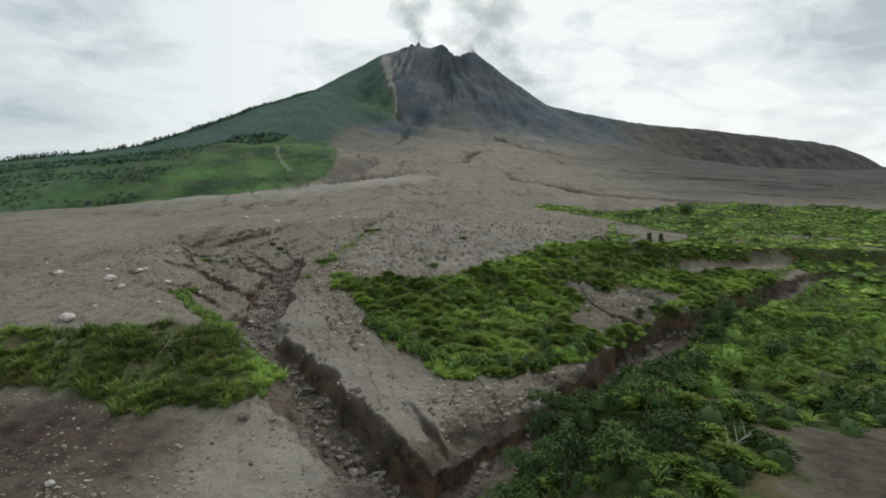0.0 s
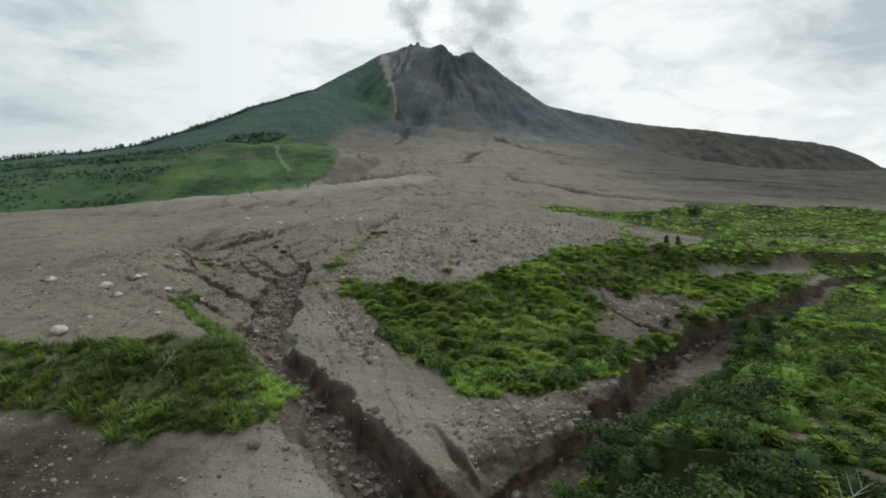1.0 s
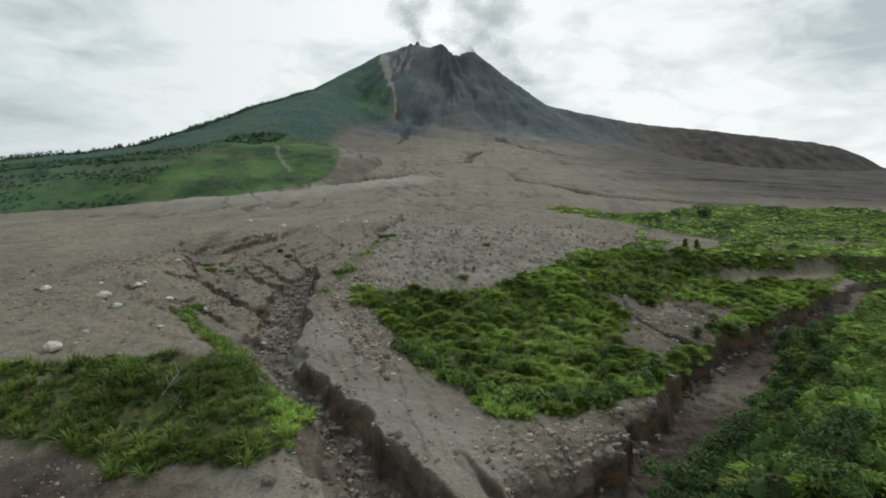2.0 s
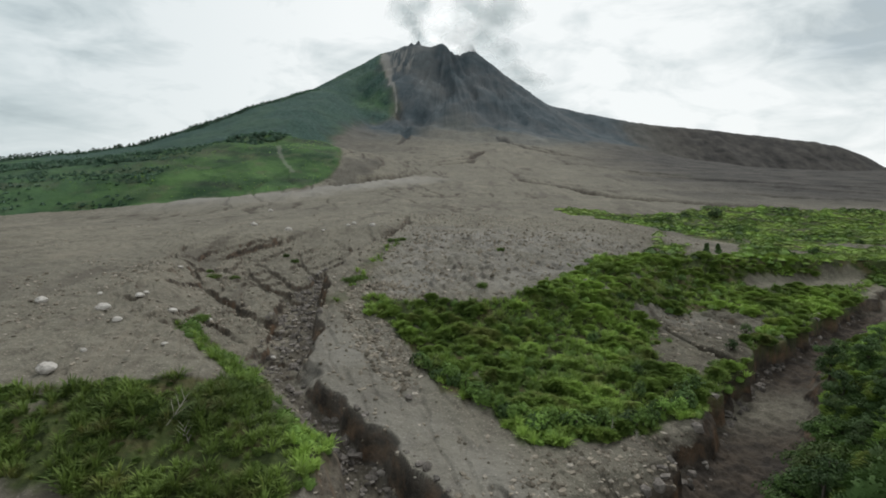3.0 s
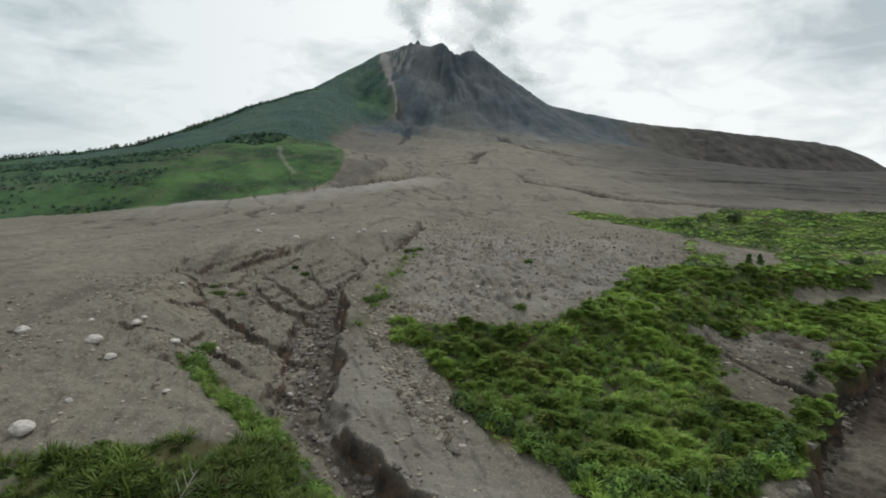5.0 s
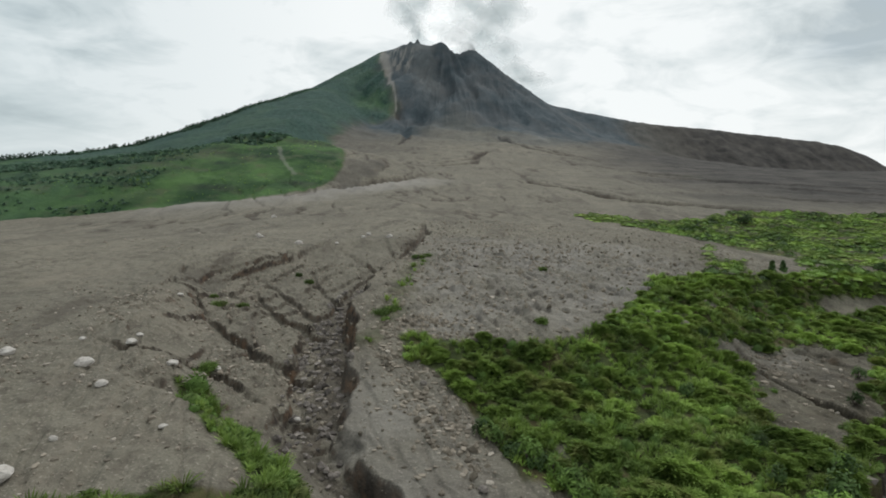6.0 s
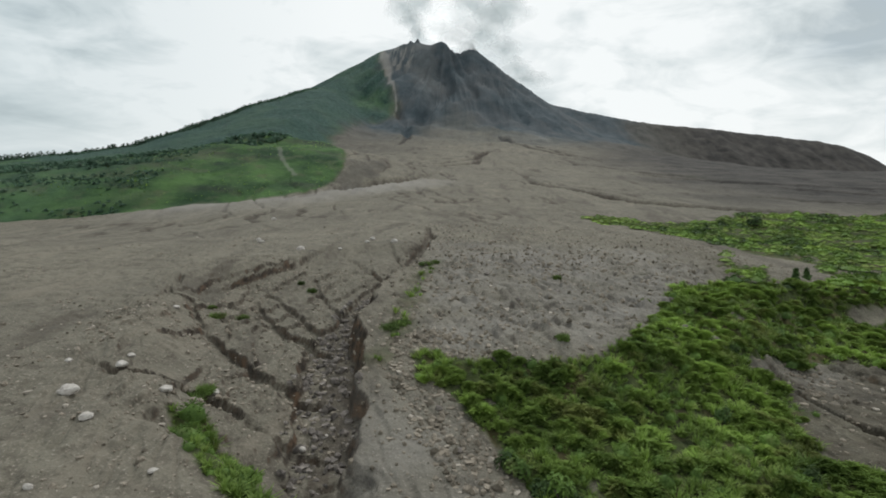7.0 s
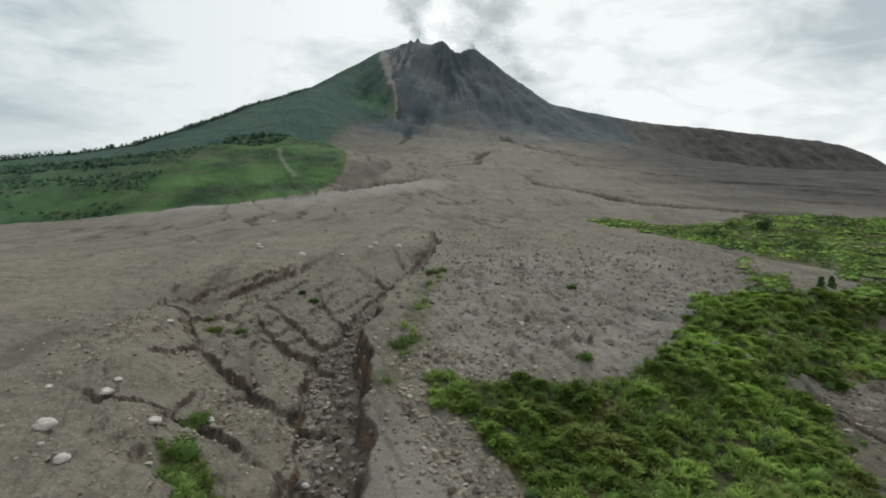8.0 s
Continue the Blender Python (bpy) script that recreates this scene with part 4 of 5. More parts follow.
x, y = np.concatenate([np.array(spots(-125, 60, 78, 262, 1.35)), np.array(spots(60, 190, 130, 262, 1.9)), np.array(spots(-5, 120, 36, 130, 2.1)), np.array(spots(-125, -24, 84, 134, 1.6))], 1)
keep = (np.abs(x + 8) < 22 + 0.86 * y) & ~((y < 78) & (x < 0))
x, y = x[keep], y[keep]
z, cov4, cut = lie(x, y)
clump = fbm(x, y, 7, 3, 91)
right_bank = x > canyon_x(y)
keep = cov4[0] > 0.35 + 0.5 * rng.random(len(x)) ** 2
keep &= ~((clump < -0.3) & (rng.random(len(x)) < 0.75))
keep &= ~(right_bank & (fbm(x, y, 24, 3, 89) > 0.12) & (x - canyon_x(y) > 26) & (rng.random(len(x)) < 0.85))
x, y, z, clump, right_bank = x[keep], y[keep], z[keep], clump[keep], right_bank[keep]
left_bank = x < main_x(y) + 4
kind = rng.random(len(x)) + 0.35 * fbm(x, y, 16, 3, 93)
is_grass = np.where(left_bank, kind < 0.74, np.where(right_bank, kind < 0.42, kind < 0.8))
near_bank = np.where(right_bank & (y < 130), np.where(is_grass, 0.7, 1.45 + 0.5 * fbm(x, y, 12, 2, 94)), 1.0)
size = near_bank * np.where(~right_bank & ~left_bank, np.where(is_grass, 1.0, 0.75), 1.0) * (0.68 + 0.75 * clump + rng.uniform(-0.3, 0.4, len(x)) + 0.7 * rng.random(len(x)) ** 4).clip(0.3, 2.2)
g = is_grass
lush = ~left_bank | (y > 113) | (x > -37 - 0.5 * (y - 104))
tall_grass = scatter("tall_grass", tussocks, x[g & lush], y[g & lush], z[g & lush] - 0.1, size[g & lush] * 1.1, grass_leaf)
tagged(tall_grass, "tall green grass tussocks growing on the ash banks", "grass", kind="stuff")
bank_grass = scatter("bank_grass", tussocks, x[g & ~lush], y[g & ~lush], z[g & ~lush] - 0.1, size[g & ~lush] * 1.15, bank_leaf)
tagged(bank_grass, "olive and brown dry grass on the ash bank", "grass", kind="stuff")
g = ~is_grass & ~lush
low_bush = [mound(0.62, 0.5, 130, 0.34) for _ in range(6)]
bank_shrubs = scatter("bank_bushes", low_bush, x[g], y[g], z[g] - 0.1, size[g], bank_shrub_leaf, rng.uniform(0.65, 1.15, g.sum()), True)
tagged(bank_shrubs, "dark green low bushes among the dry bank grass", "scrub", kind="stuff")
g = ~is_grass & lush
close = right_bank & (y < 130)
thick = [mound(1.0, 1.05, 100, 0.3) for _ in range(8)]
# dark thicket by the rim; under y 70 the dark leaf imitates shading
shady = (fbm(x, y, 14, 3, 90) + 0.03 * (22 - (x - canyon_x(y))) > 0.1) | (y < 70)
open_bank = x - canyon_x(y) > 24 + 6 * fbm(x, y, 18, 2, 92)
for name, m, leaf, label in (("bank_scrub", g & close & ~shady & ~open_bank, canyon_leaf, "dense leafy green scrub on the canyon bank"), ("bank_meadow_scrub", g & close & ~shady & open_bank, shrub_leaf, "bright green low scrub on the meadow behind the canyon"), ("bank_thicket", g & close & shady, dark_leaf, "dark leafy thicket along the canyon rim")):
    tagged(scatter(name, thick, x[m], y[m], z[m] - 0.1, size[m], leaf, rng.uniform(0.7, 1.4, m.sum()), True), label, "scrub", kind="stuff")
g = g & ~close
low_scrub = scatter("scrub", scrub, x[g], y[g], z[g] - 0.1, size[g], shrub_leaf, rng.uniform(0.65, 1.15, g.sum()), True)
tagged(low_scrub, "dense low green scrub covering the terraces between gullies", "scrub", kind="stuff")

mounds = [mound(0.95, rng.uniform(0.9, 1.35), 360, 0.62) for _ in range(8)]
x, y = np.concatenate([np.array(spots(-38, 130, 112, 245, 2.5)), np.array(spots(5, 110, 40, 130, 3.4))], 1)
z, cov4, cut = lie(x, y)
keep = (cov4[0] > 0.7) & (rng.random(len(x)) < 0.62 + 0.9 * fbm(x, y, 20, 3, 105)) & (x < 15 + 0.86 * y)
x, y, z = x[keep], y[keep], z[keep]
size = (0.65 + 0.85 * rng.random(len(x)) ** 1.6) * (1 + 0.35 * fbm(x, y, 16, 2, 106))
m = singled("grass_mound", mounds, x, y, z - 0.1, size, 160, grass_leaf, "rounded light green grass mound in the scrub", "grass", "grass mounds on the terraces", True)
grass_mounds = scatter("grass_mounds", mounds, x[m], y[m], z[m] - 0.1, size[m], grass_leaf, rng.uniform(0.7, 1.1, m.sum()), True)
tagged(grass_mounds, "rounded light green grass mounds among the scrub", "grass", kind="stuff")

x, y = np.concatenate([np.array(spots(66, 400, 236, 560, 3.1)), np.array(spots(150, 330, 120, 236, 3.0))], 1)
z, cov4, cut = lie(x, y)
gaps = fbm(x * 0.5, y * 1.3, 24, 3, 95)
keep = (cov4[0] > 0.3 + 0.5 * rng.random(len(x)) ** 2) & (gaps > -0.28) & (np.abs(x) < 40 + 0.86 * y)
x, y, z, gaps = x[keep], y[keep], z[keep], gaps[keep]
tone = 0.5 * rng.random(len(x)) + 1.3 * fbm(x * 0.6, y * 1.4, 30, 3, 96)
size = (0.55 + 1.0 * rng.random(len(x)) ** 2.5) * (1 + 0.9 * gaps + 0.5 * fbm(x, y, 30, 3, 97))
for name, m, leaf, label in (("meadow_grass", tone > 0.12, grass_leaf, "bright green grass meadow beside the canyon"), ("meadow_scrub", (tone <= 0.12) & (tone > -0.3), shrub_leaf, "green scrub patches in the meadow"), ("meadow_thicket", tone <= -0.3, dark_leaf, "dark green thickets in the meadow")):
    taller = rng.uniform(0.6, 1.2, m.sum()) * (1.0 if leaf == grass_leaf else 1.5)
    far_cover = scatter(name, far_scrub, x[m], y[m], z[m] - 0.2, size[m], leaf, taller, True)
    tagged(far_cover, label, "grass" if leaf == grass_leaf else "scrub", kind="stuff")

# ---- forest on the far ridge and green hill ----
canopy = [foliage(9, 4.2, 4.0, 3.6, 0.0, 0.3) for _ in range(8)]
x, y = np.concatenate([np.array(spots(-1250, -250, 700, 2300, 7.5)), np.array(spots(-1250, -300, 1100, 1800, 13))], 1)
z, cov4, cut = lie(x, y)
near_crest = along(x, y, RIDGE)[0]
keep = (cov4[2] > 0.45) & (rng.random(len(x)) < 0.9 * sstep(40, 14, near_crest)) & (x > -0.86 * y - 60) & (y > 1000)
keep |= (inside(x, y, ((-330, 830), (-300, 815), (-230, 815), (-180, 850), (-190, 930), (-260, 960), (-340, 930))) > 0) & (fbm(x, y, 40, 3, 98) > -0.25)
keep |= (cov4[0] > 0.7) & (y > 560) & (y < 1150) & (x < -330 - 0.05 * y) & (fbm(x * 0.45, y * 2.0, 90, 3, 99) > -0.02) & (rng.random(len(x)) < 0.8) & (x > -0.86 * y - 60)
x, y, z = x[keep], y[keep], z[keep]
forest = scatter("far_forest", canopy, x, y, z - 0.5, np.where(near_crest[keep] < 36, rng.uniform(0.8, 1.6, len(x)), rng.uniform(0.9, 2.1, len(x))), hazed_forest_leaf)
hx, hy = spots(-620, -300, 560, 1010, 5.5)
hz, cov4, cut = lie(hx, hy)
rows = fbm(hx * 0.35, hy * 1.5, 62, 3, 99) + 0.12 * rng.normal(size=len(hx))
m = (cov4[0] > 0.7) & (rows > 0.02) & (hx < -305 - 0.02 * hy) & (hx > -0.86 * hy - 40)
hedges = scatter("hedgerows", canopy, hx[m], hy[m], hz[m] - 0.4, rng.uniform(0.35, 1.0, m.sum()), hazed_forest_leaf)
tagged(hedges, "dark hedgerows between the terraced green fields", "hedge", kind="stuff")
tagged(forest, "dark green forest covering the far volcano ridge", "forest", kind="stuff")

bushes = [foliage(8, 1.6, 1.5, 1.5, 0.0, 0.3) for _ in range(6)]
x, y = spots(-420, -120, 590, 960, 5.5)
z, cov4, cut = lie(x, y)
keep = (cov4[0] > 0.6) & (rng.random(len(x)) < 0.3 + 1.0 * fbm(x, y, 60, 4, 107))
x, y, z = x[keep], y[keep], z[keep]
hill_scrub = scatter("hill_scrub", bushes, x, y, z - 0.3, rng.uniform(0.4, 1.0, len(x)), shrub_leaf)
tagged(hill_scrub, "low dark scrub dotted over the green hill", "scrub", kind="stuff")

# ---- rubble ----
stones = [stone() for _ in range(8)]
x, y = np.concatenate([np.array(spots(-62, -5, 78, 240, 0.95)), np.array(spots(-8, 130, 76, 206, 1.15))], 1)
d, s, (bed, w) = along(x, y, GULLY)
d2, s2, (_, w2) = along(x, y, CANYON)
keep = ((d < w + np.where((s < 0) & (y < 130), 0.3, 1.6)) | ((d2 < w2 + 2.5) & (s2 < 0) & (d2 > w2 - 2.5))) & (rng.random(len(x)) < 0.62)
x, y = x[keep], y[keep]
flat = np.hypot(land(x + 0.7, y) - land(x - 0.7, y), land(x, y + 0.7) - land(x, y - 0.7)) < 1.1
x, y = x[flat], y[flat]
z, size = land(x, y), rng.uniform(0.2, 1.0, len(x)) ** 3.0 * 1.9 + 0.22
m = singled("rock", stones, x, y, z, size, 130, grey_rock, "dark angular lava rock lying in the gully bed", "rock", "rocks in the gullies")
rubble = scatter("gully_rubble", stones, x[m], y[m], z[m], size[m], grey_rock)
tagged(rubble, "loose grey lava rubble lying in the gully beds", "rubble", kind="stuff")

x, y = np.concatenate([np.array(spots(-40, -18, 128, 186, 0.75)), np.array(spots(-45, 60, 166, 300, 1.55)), np.array(spots(-45, 110, 236, 410, 2.6)), np.array(spots(-12, 38, 92, 120, 0.75)), np.array(spots(25, 70, 144, 188, 1.3))], 1)
z, cov4, cut = lie(x, y)
heap = inside(x, y, ((-40, 186), (-36, 160), (-30, 146), (-20, 128), (-16, 132), (-24, 150), (-34, 176)))
tip = inside(x, y, ((-4, 102), (2, 92), (14, 96), (26, 104), (35, 118), (26, 118), (10, 112), (0, 107)))
chance = np.where(heap > -2, 0.75, np.where((tip > -1), 0.7, np.where( (x > 24) & (y > 140) & (y < 190), 0.45, np.where(y > 166, 0.6 + 0.8 * fbm(x, y, 18, 3, 101), 0.05))))
keep = (cov4[0] < 0.35) & (rng.random(len(x)) < chance) & (cut < 2.5)
x, y, z = x[keep], y[keep], z[keep]
size = rng.uniform(0.2, 1.0, len(x)) ** 3.0 * np.where(heap[keep] > -2, 1.5, np.where(y > 166, 1.5, 1.1)) + 0.2
m = singled("rock", stones, x, y, z - 0.08 * size, size, 140, ash_stone, "ash-dusted grey rock lying on the open ground", "rock", "rocks on the ash")
field = scatter("scattered_stones", stones, x[m], y[m], z[m] - 0.08 * size[m], size[m], ash_stone)
tagged(field, "grey and brown stones scattered over the ash surface", "stones", kind="stuff")

x, y = np.concatenate([np.array(spots(-80, -12, 56, 92, 0.8)), np.array(spots(-125, -5, 60, 200, 1.25)), np.array(spots(-160, 60, 200, 420, 4.2)), np.array(spots(-105, -48, 136, 270, 1.25))], 1)
z, cov4, cut = lie(x, y)
keep = (cov4[0] < 0.3) & (rng.random(len(x)) < 0.25 + 0.7 * fbm(x, y, 9 + 0.05 * y, 3, 103))
x, y, z = x[keep], y[keep], z[keep]
pebbles = scatter("pebbles", stones[:4], x, y, z + 0.03, rng.uniform(0.2, 1.0, len(x)) ** 4.0 * np.where(y < 96, 0.6, 1.0) + 0.15 + 0.0007 * y, ash_stone)
tagged(pebbles, "small loose stones strewn on the grey ash", "stones", kind="stuff")


# ---- single boulders ----
def boulder(x, y, wide, mat, label):
    bm = bmesh.new()
    bmesh.ops.create_icosphere(bm, subdivisions=3, radius=0.5)
    off = Vector((x * 0.37, y * 0.73, 3.1))
    wide *= 0.88
    sx, sy, sz = wide, wide * rng.uniform(0.65, 0.95), wide * rng.uniform(0.5, 0.72)
    for v in bm.verts:
        k = 1 + 0.34 * noise.noise(v.co * 2.1 + off) + 0.16 * noise.noise(v.co * 5.3 + off)
        v.co = Vector((v.co.x * k * sx, v.co.y * k * sy, max(v.co.z * k, -0.3) * sz))
    me = bpy.data.meshes.new("boulder")
    bm.to_mesh(me)
    bm.free()
    me.materials.append(mat)
    ob = new("boulder", me)
    ob.matrix_basis = pose(x, y, spot_height(x, y) + 0.16 * wide, 0, 0, rng.uniform(-40, 40))
    return tagged(ob, label, "boulder", "boulders on the ash plain")


for x, y, wide in ((-87, 144, 3.3), (-103, 148, 2.8), (-77, 112, 3.2), (-79, 135.5, 2.1), (-74.8, 149.8, 2.3), (-71.4, 161.2, 1.9), (-85.2, 155.6, 2.3), (-86, 288, 4.0), (-108, 306, 3.0), (-63.5, 123.0, 1.4), (-97.3, 202.2, 1.9)):
    boulder(x, y, wide, pale_rock, "pale rounded boulder resting on the grey ash plain")
for x, y, wide in ((-87.8, 163.4, 1.5), (-96, 158, 1.5), (-113, 319, 2.6), (-151, 475, 4.5), (-71.8, 298.1, 2.0), (-61, 325, 3.0), (-50, 315, 3.4), (-62, 312, 2.4), (-51, 69, 1.4), (-53, 152, 2.0), (-76, 120, 1.3)):
    boulder(x, y, wide, pale_rock, "small light grey boulder half sunk in ash")
for x, y, wide in ((-19.9, 127.2, 1.9), (-31, 85, 2.2), (-26.5, 85, 1.3), (-29.4, 157.2, 1.7), (-26.1, 146.0, 1.5), (-13.9, 241.7, 2.0), (6, 226, 2.2), (12.3, 253.9, 2.0), (-8, 210, 1.8), (-1.8, 263.6, 2.4), (24.4, 237.5, 1.8)):
    boulder(x, y, wide, grey_rock, "rough grey-brown lava boulder among loose stones")


# ---- shrubs and trees ----
def tapered(bm, p, q, r0, r1, sides=6):
    p, q = Vector(p), Vector(q)
    m = (q - p).to_track_quat("Z", "Y").to_matrix().to_4x4()
    m.translation = (p + q) / 2
    bmesh.ops.create_cone(bm, segments=sides, radius1=r0, radius2=r1, depth=(q - p).length, cap_ends=True, matrix=m)


def shrub(x, y, wide, tall, mat, label, group):
    ob = tagged(new("shrub"), label, "shrub", group)
    for k in range(3):
        bm = bmesh.new()
        a = k * 2.1 + x
        tapered(bm, (0, 0, -0.2), (0.3 * wide * math.cos(a), 0.3 * wide * math.sin(a), 0.5 * tall), 0.06 * wide, 0.025 * wide, 5)
        part("stem", bm, bark, ob)
    v, f = foliage(260, wide * 0.55, tall * 0.75, 0.16 * wide, 0.22 * tall)
    part_np("crown", v, f, mat, ob)
    ob.matrix_basis = pose(x, y, spot_height(x, y))
    return ob


for x, y, wide, tall in ((37, 182, 2.4, 2.9), (46.5, 232.2, 2.8, 2.0), (36, 203, 3.0, 2.4), (29, 215, 3.0, 1.6), (68, 172, 3.0, 3.2), (1.3, 157.0, 3.0, 2.5), (23.3, 158.8, 3.2, 3.0), (25, 131, 2.8, 3.4), (36, 132, 4.2, 4.4), (32, 127, 4.6, 4.6), (57, 158, 3.0, 3.0), (156.6, 280.2, 6.0, 4.0), (204, 470, 12.0, 8.0), (179.9, 367.7, 5.0, 3.4), (176, 241, 5.6, 4.0), (163, 238, 4.6, 3.0), (89.6, 129.1, 4.6, 3.4), (61, 98, 4.2, 3.4), (66, 84, 4.6, 3.6), (98.3, 142.3, 4.0, 3.0), (101.4, 123.7, 4.4, 3.4), (82.6, 107.2, 3.8, 3.0), (214.1, 329.0, 5.0, 3.6), (147.3, 328.9, 4.0, 2.6), (69, 194, 3.2, 1.8), (5.6, 144.0, 2.6, 2.0), (20, 121, 3.6, 3.2), (10, 119, 3.4, 3.0), (28, 141, 3.0, 2.8), (15.2, 148.7, 2.8, 2.2), (52.5, 213.1, 2.6, 2.0), (91.0, 220.7, 3.2, 2.6)):
    shrub(x, y, wide, tall, dark_leaf if tall > 2.6 else shrub_leaf, "dark rounded shrub standing in the green scrub", "shrubs on the terrace")
for k in range(34):
    t = k / 33
    x = np.interp(t, (0, 0.25, 0.45, 0.75, 0.9, 1), (-19, -8, 1, 19, 31, 37)) + rng.uniform(-0.5, 1.5)
    y = np.interp(t, (0, 0.25, 0.45, 0.75, 0.9, 1), (141, 127, 117, 117, 125, 134)) + rng.uniform(0, 3)
    shrub(x, y, rng.uniform(2.8, 4.4), rng.uniform(2.4, 4.2), shrub_leaf if k % 3 else dark_leaf, "dense green shrub at the edge of the terrace thicket", "shrubs along the thicket edge")
for x, y, wide in ((-74.4, 158, 5.6), (-73, 160.6, 3.4), (-83.0, 210.2, 3.6), (-90.0, 210.2, 4.8), (-71.3, 242.8, 3.2), (-2.8, 177.6, 3.0), (-40.7, 186.8, 5.4), (-39, 191, 4.6), (-34.1, 257.7, 5.2), (-31.1, 262.6, 3.6), (-76.7, 249.9, 2.4), (8.2, 237.5, 3.0), (-95.8, 221.1, 2.2)):
    v, f = blades(260, 1.9, wide * 0.36, 0.11)
    v[:, :2] += np.repeat(np.clip(rng.normal(size=(260, 2)) * 0.2, -0.42, 0.42) * wide, 6, 0)
    f = np.concatenate([f[:, [0, 1, 2]], f[:, [0, 2, 3]]])
    for k in range(5):
        u, g = mound(wide * rng.uniform(0.12, 0.2), 0.4 + 0.06 * wide, 60, 0.42)
        f = np.concatenate([f, g + len(v)])
        v = np.concatenate([v, u + np.append(rng.uniform(-0.34, 0.34, 2) * wide, 0.0)])
    ob = sheet("grass_tuft", v, f, tuft_leaf, True)
    ob.matrix_basis = pose(x, y, spot_height(x, y) - 0.1)
    tagged(ob, "small green grass tuft on bare grey ash", "grass tuft", "tufts on the ash")


def leafy_tree(tall, wide, mat, leaves=420, leaf=0.8):
    """A tapered trunk with limbs and an uneven crown."""
    ob = new("tree")
    bm = bmesh.new()
    tapered(bm, (0, 0, -0.6), (0.05 * tall, 0, tall * 0.55), 0.035 * tall, 0.02 * tall, 8)
    tapered(bm, (0.05 * tall, 0, tall * 0.55), (0.03 * tall, 0.03 * tall, tall * 0.92), 0.02 * tall, 0.006 * tall, 6)
    trunk = part("trunk", bm, bark, ob)
    tips = []
    for k in range(7):
        a, h = k * 2.4 + rng.uniform(-0.4, 0.4), tall * rng.uniform(0.2, 0.8)
        tip = Vector((math.cos(a) * wide * rng.uniform(0.2, 0.45), math.sin(a) * wide * rng.uniform(0.2, 0.45), h + tall * rng.uniform(0.06, 0.18)))
        bm = bmesh.new()
        tapered(bm, (0.04 * tall * h / tall, 0, h * 0.85), tip, 0.012 * tall, 0.004 * tall, 5)
        part("limb", bm, bark, trunk)
        tips.append(tip)
    vs, fs, n = [], [], 0
    for tip in tips + [Vector((0, 0, tall * 0.9))]:
        v, f = foliage(leaves // 8, wide * rng.uniform(0.24, 0.38), tall * rng.uniform(0.14, 0.22), leaf, -0.08 * tall)
        vs.append(v + np.array(tip))
        fs.append(f + n)
        n += len(v)
    part_np("crown", np.concatenate(vs), np.concatenate(fs), mat, ob)
    return ob


def conifer(tall, wide, mat):
    ob = new("tree")
    bm = bmesh.new()
    tapered(bm, (0, 0, -0.4), (0, 0, tall), 0.03 * tall, 0.004 * tall, 7)
    part("trunk", bm, bark, ob)
    vs, fs, n = [], [], 0
    for k in range(9):
        t = k / 8
        v, f = foliage(40, wide * (0.62 - 0.5 * t), tall * 0.1, 0.32 * wide, tall * (0.06 + 0.8 * t), 0.2)
        vs.append(v)
        fs.append(f + n)
        n += len(v)
    part_np("crown", np.concatenate(vs), np.concatenate(fs), mat, ob)
    return ob


def planted(made, spots_at, label, group):
    """Sets a tree, and copies of it, at places of x, y, turn and size."""
    tagged(made, label, "tree", group)
    for k, (x, y, turn, size) in enumerate(spots_at):
        m = pose(x, y, spot_height(x, y) - 0.2, 0, 0, turn)
        ob = made if k == 0 else copy_thing(made, m)
        ob.matrix_basis = m @ Matrix.Scale(size, 4)


planted(conifer(6.0, 4.4, dark_leaf), ((91, 246, 0, 0.85), (98, 251, 80, 0.72)), "small dark conifer standing at the meadow edge", "conifers at the meadow edge")
planted(leafy_tree(4.6, 5.5, canyon_leaf, 700, 0.5), ((24, 62, 0, 1.0), (16, 46, 100, 1.0), (31, 70, 200, 0.9), (36, 63, 300, 0.6), (46, 92, 40, 0.8), (14, 52, 60, 0.9), (40, 84, 120, 0.8)), "green broad-leaved young tree on the canyon bank", "trees on the canyon bank")
planted(leafy_tree(6.4, 4.4, dark_leaf, 800, 0.5), ((27, 66, 30, 1.0), (20, 55, 140, 1.0), (36, 76, 250, 0.85), (54, 108, 10, 0.7), (62, 118, 190, 0.6), (24, 56, 80, 0.9), (32, 73, 300, 0.8), (44, 98, 210, 0.75), (22, 49, 20, 0.9), (66, 100, 50, 0.6)), "dark slender tree on the canyon bank", "trees on the canyon bank")

rim = []
for k in range(30):
    y = 52 + 3.3 * k + rng.uniform(-2, 2)
    rim.append((float(canyon_x(y)) + rng.uniform(8, 20), y, rng.uniform(0, 360), rng.uniform(0.7, 1.25)))
planted(leafy_tree(7.0, 4.8, dark_leaf, 1500, 0.38), rim[::2], "dark green tree leaning out of the canyon side", "trees in the canyon")
planted(leafy_tree(5.6, 5.4, canyon_leaf, 1500, 0.36), rim[1::2], "leafy green tree growing on the canyon side", "trees in the canyon")

ridge_places = []
for k in range(285):
    t = rng.uniform(0, 1) ** 0.8
    yy = 2050 - 800 * t
    xx = np.interp(yy, [p[1] for p in RIDGE[::-1]], [p[0] for p in RIDGE[::-1]])
    ridge_places.append((xx + rng.uniform(-14, 26), yy + rng.uniform(-22, 10), rng.uniform(0, 360), rng.uniform(0.35, 1.0) * (0.75 + 0.35 * t)))
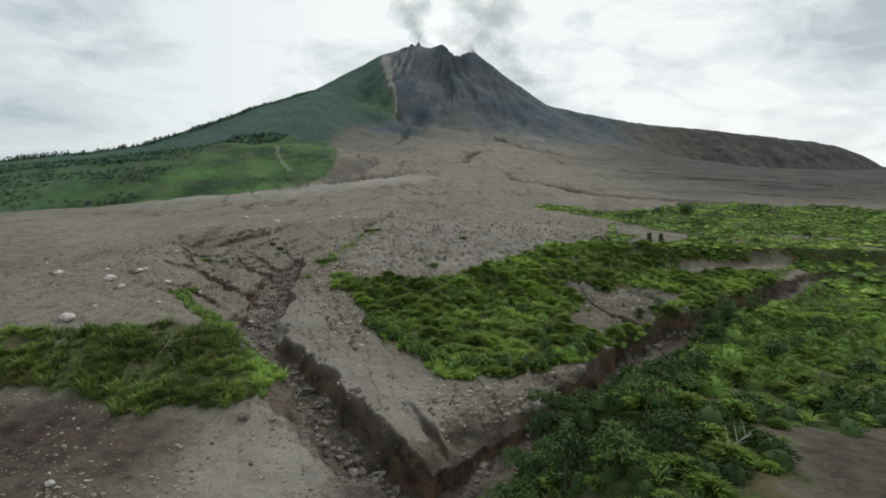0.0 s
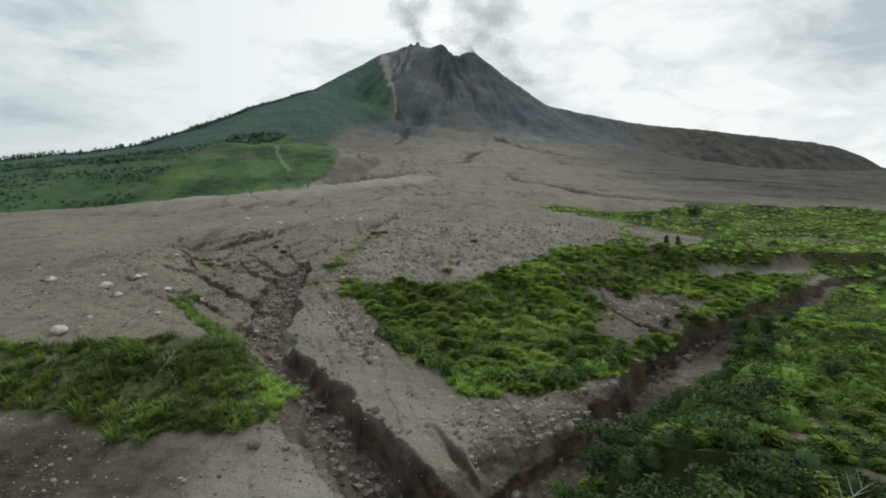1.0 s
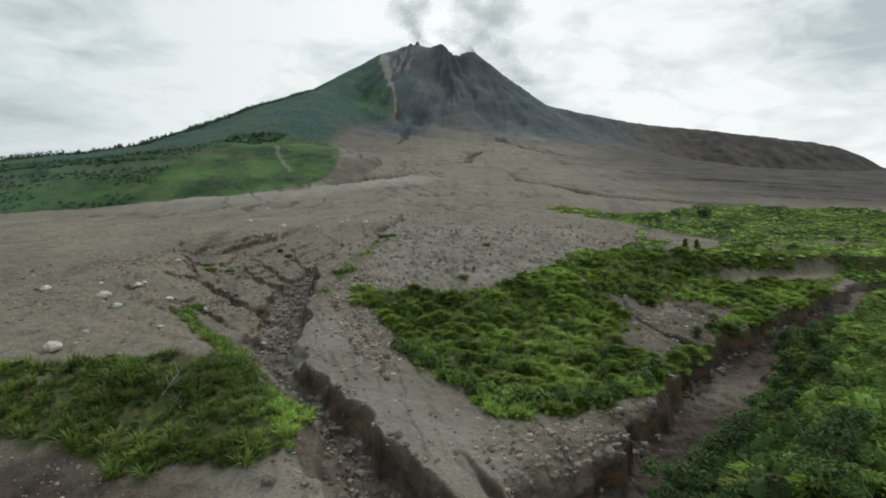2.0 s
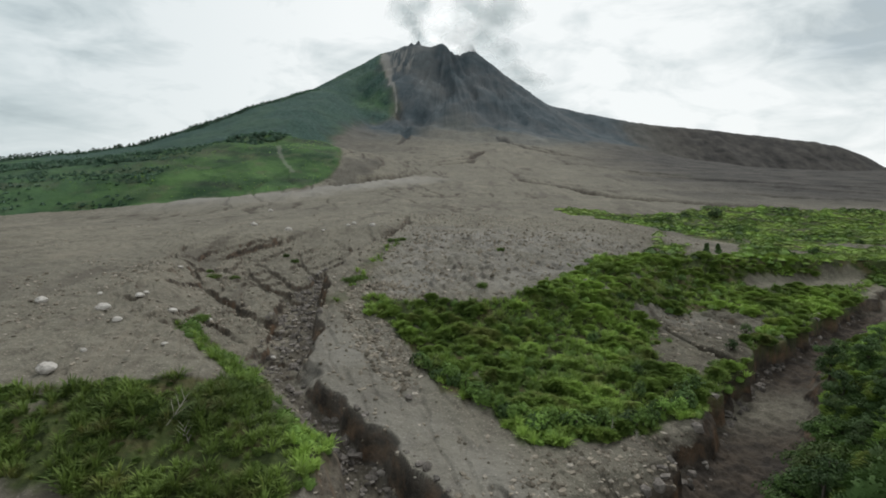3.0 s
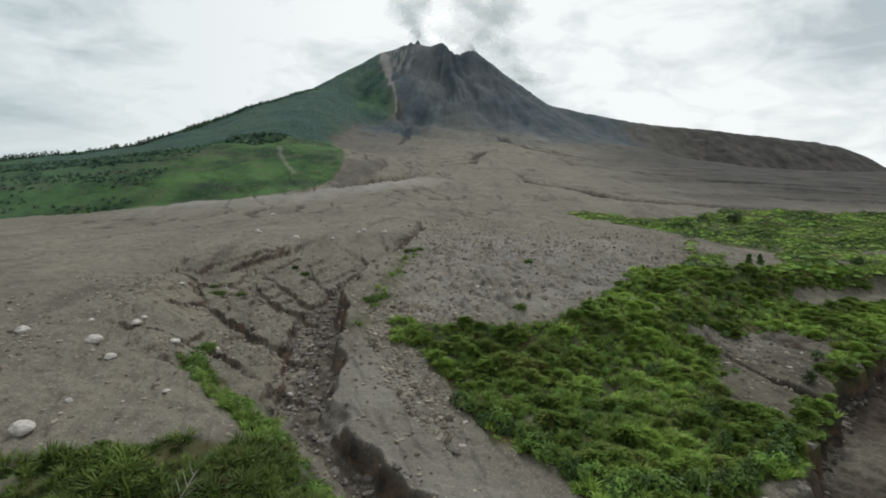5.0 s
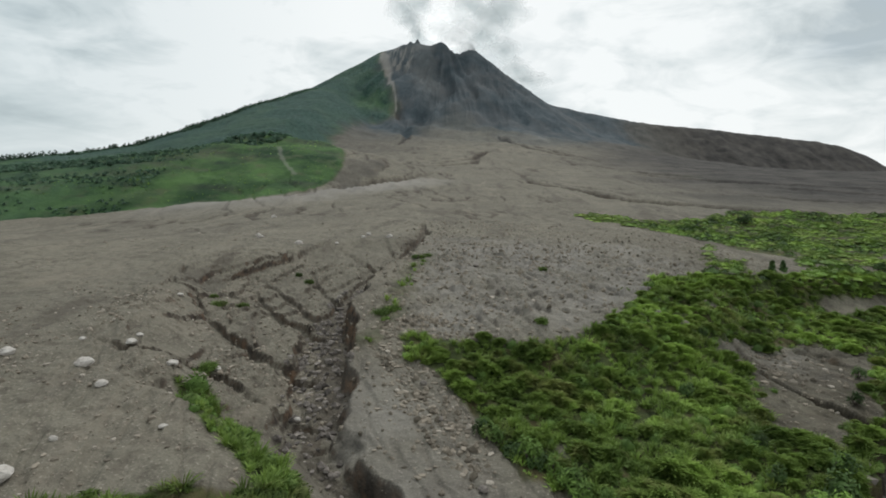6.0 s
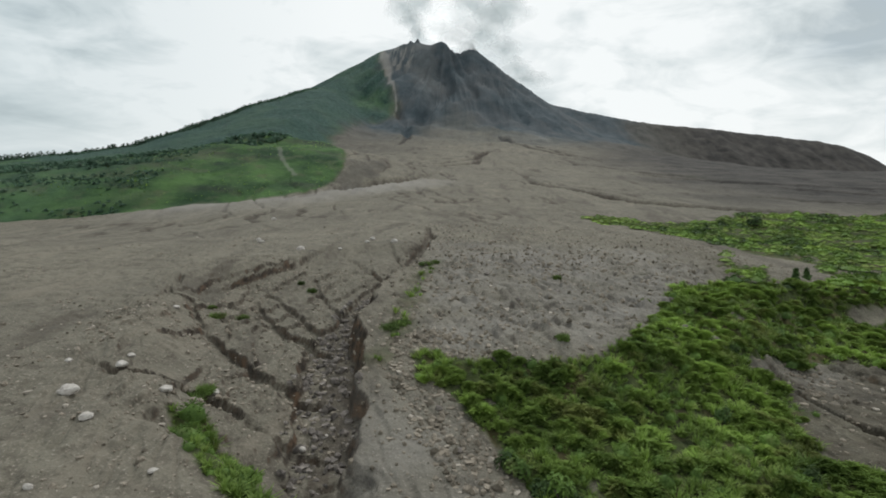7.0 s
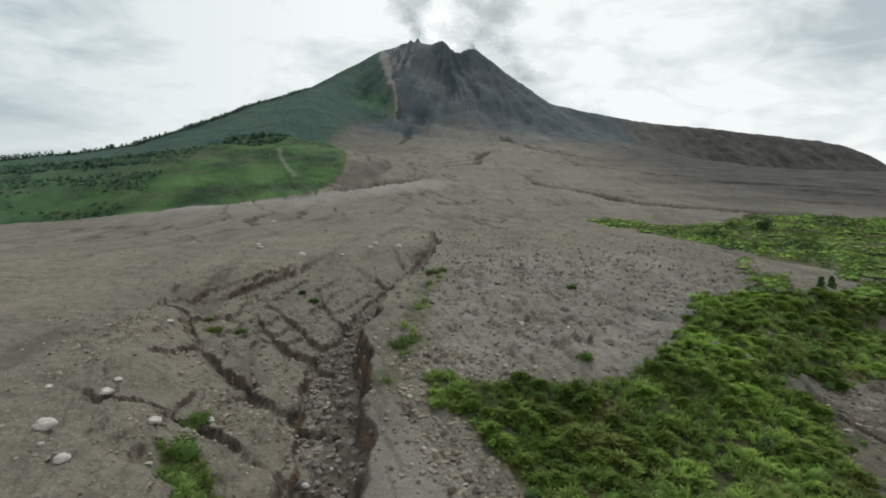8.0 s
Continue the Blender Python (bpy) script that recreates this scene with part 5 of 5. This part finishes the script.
for k in range(3):
    planted(leafy_tree(14, 7 + 2 * k, hazed_forest_leaf, 240, 1.9), ridge_places[k::3], "dark forest tree on the far ridge line", "trees along the ridge")


# ---- dead wood ----
def dead_branch(x, y, long, lean, turn, label):
    bm = bmesh.new()
    tip = Vector((long * math.sin(radians(lean)), 0, long * math.cos(radians(lean))))
    tapered(bm, (0, 0, -0.3), tip, 0.05 + 0.018 * long, 0.02, 6)
    for k in range(6):
        t = 0.3 + 0.11 * k
        side = 1 if k % 2 else -1
        q = tip * t
        tapered(bm, q, q + Vector((0.3 * long * (1 - t), side * 0.4 * long * (1 - t * 0.7), 0.28 * long)), 0.05, 0.012, 5)
    me = bpy.data.meshes.new("dead_branch")
    bm.to_mesh(me)
    bm.free()
    me.materials.append(dead_wood)
    ob = new("dead_branch", me)
    ob.matrix_basis = pose(x, y, spot_height(x, y), 0, 0, turn)
    return tagged(ob, label, "branch")


dead_branch(-52, 99, 5.5, 55, 70, "bleached bare branch lying on the grass bank")
dead_branch(-47, 96, 4.0, 62, 130, "bleached bare branch lying on the grass bank")
dead_branch(15, 116, 2.6, 6, 0, "pale dead stem standing at the scrub edge")
dead_branch(19, 114.5, 1.8, 10, 90, "pale dead stem standing at the scrub edge")
dead_branch(84, 243, 4.2, 3, 0, "thin bare dead stem standing at the meadow edge")
dead_branch(26, 50, 5.0, 72, 20, "grey leafless branch in the bank thicket")


# ---- smoke over the crater ----
def smoke_material(name, colour, thick):
    m, nt, bsdf = material(name, 1.0, 0.0)
    co = nt.nodes.new("ShaderNodeTexCoord").outputs["Object"]
    ln = nt.nodes.new("ShaderNodeVectorMath")
    ln.operation = "LENGTH"
    link(nt, co, ln.inputs[0])
    rnd = nt.nodes.new("ShaderNodeObjectInfo")
    shift = nt.nodes.new("ShaderNodeVectorMath")
    shift.operation = "ADD"
    link(nt, co, shift.inputs[0])
    link(nt, rnd.outputs["Location"], shift.inputs[1])
    n = noisy(nt, shift.outputs[0], 1.5, 3, 0.5, 0.3)
    edge = maths(nt, "ADD", ln.outputs["Value"], maths(nt, "MULTIPLY_ADD", n, -0.9, 0.5))
    alpha = maths(nt, "MULTIPLY", ramp(nt, edge, (0.1, 1.0), (0.95, 0.0)), thick)
    white = nt.nodes.new("ShaderNodeBsdfDiffuse")
    white.inputs["Color"].default_value = (*colour, 1)
    glow = nt.nodes.new("ShaderNodeBsdfTranslucent")
    glow.inputs["Color"].default_value = (*colour, 1)
    both = node(nt, "ShaderNodeMixShader", Fac=0.85)
    link(nt, white.outputs[0], both.inputs[1])
    link(nt, glow.outputs[0], both.inputs[2])
    clear = nt.nodes.new("ShaderNodeBsdfTransparent")
    out = nt.nodes.new("ShaderNodeMixShader")
    link(nt, alpha, out.inputs[0])
    link(nt, clear.outputs[0], out.inputs[1])
    link(nt, both.outputs[0], out.inputs[2])
    link(nt, out.outputs[0], nt.nodes["Material Output"].inputs["Surface"])
    return m


white_smoke = smoke_material("white_steam", (0.99, 0.99, 0.99), 1.0)
grey_smoke = smoke_material("grey_smoke", (0.60, 0.65, 0.66), 0.9)
plume = tagged(new("smoke_plume"), "white and grey volcanic smoke rising from the crater", "smoke", kind="stuff")
plume.matrix_basis = pose(20, 2720, 600)
PUFFS = (
    (-60, -70, 70, 105, 75, white_smoke), (10, -80, 40, 100, 75, white_smoke), (66, -90, 5, 70, 70, white_smoke), (-20, -60, 130, 130, 90, white_smoke), (60, -60, 90, 80, 80, white_smoke),
    (-158, 10, 80, 55, 60, grey_smoke), (-190, 12, 135, 75, 75, grey_smoke), (-235, 14, 195, 95, 85, grey_smoke), (-150, 16, 215, 90, 70, grey_smoke),
    (130, 14, 85, 90, 85, grey_smoke), (185, 18, 150, 130, 110, grey_smoke), (90, 22, 215, 150, 100, grey_smoke), (250, 24, 215, 150, 110, grey_smoke), (240, 40, 30, 110, 80, grey_smoke),
    (330, 300, -10, 130, 80, grey_smoke), (410, 320, -60, 150, 60, grey_smoke),
)
for x, y, z, wide, tall, mat in PUFFS:
    bm = bmesh.new()
    bmesh.ops.create_grid(bm, x_segments=14, y_segments=14, size=1.0)
    for v in bm.verts:
        v.co = Vector((v.co.x, 0.35 * (v.co.x ** 2 + v.co.y ** 2) + 0.1 * math.sin(3 * v.co.x), v.co.y))
    puff = part("puff", bm, mat, plume)
    puff.matrix_basis = pose(x, y, z, 42 if mat == white_smoke else 0) @ Matrix.Diagonal((wide, 60, tall, 1))
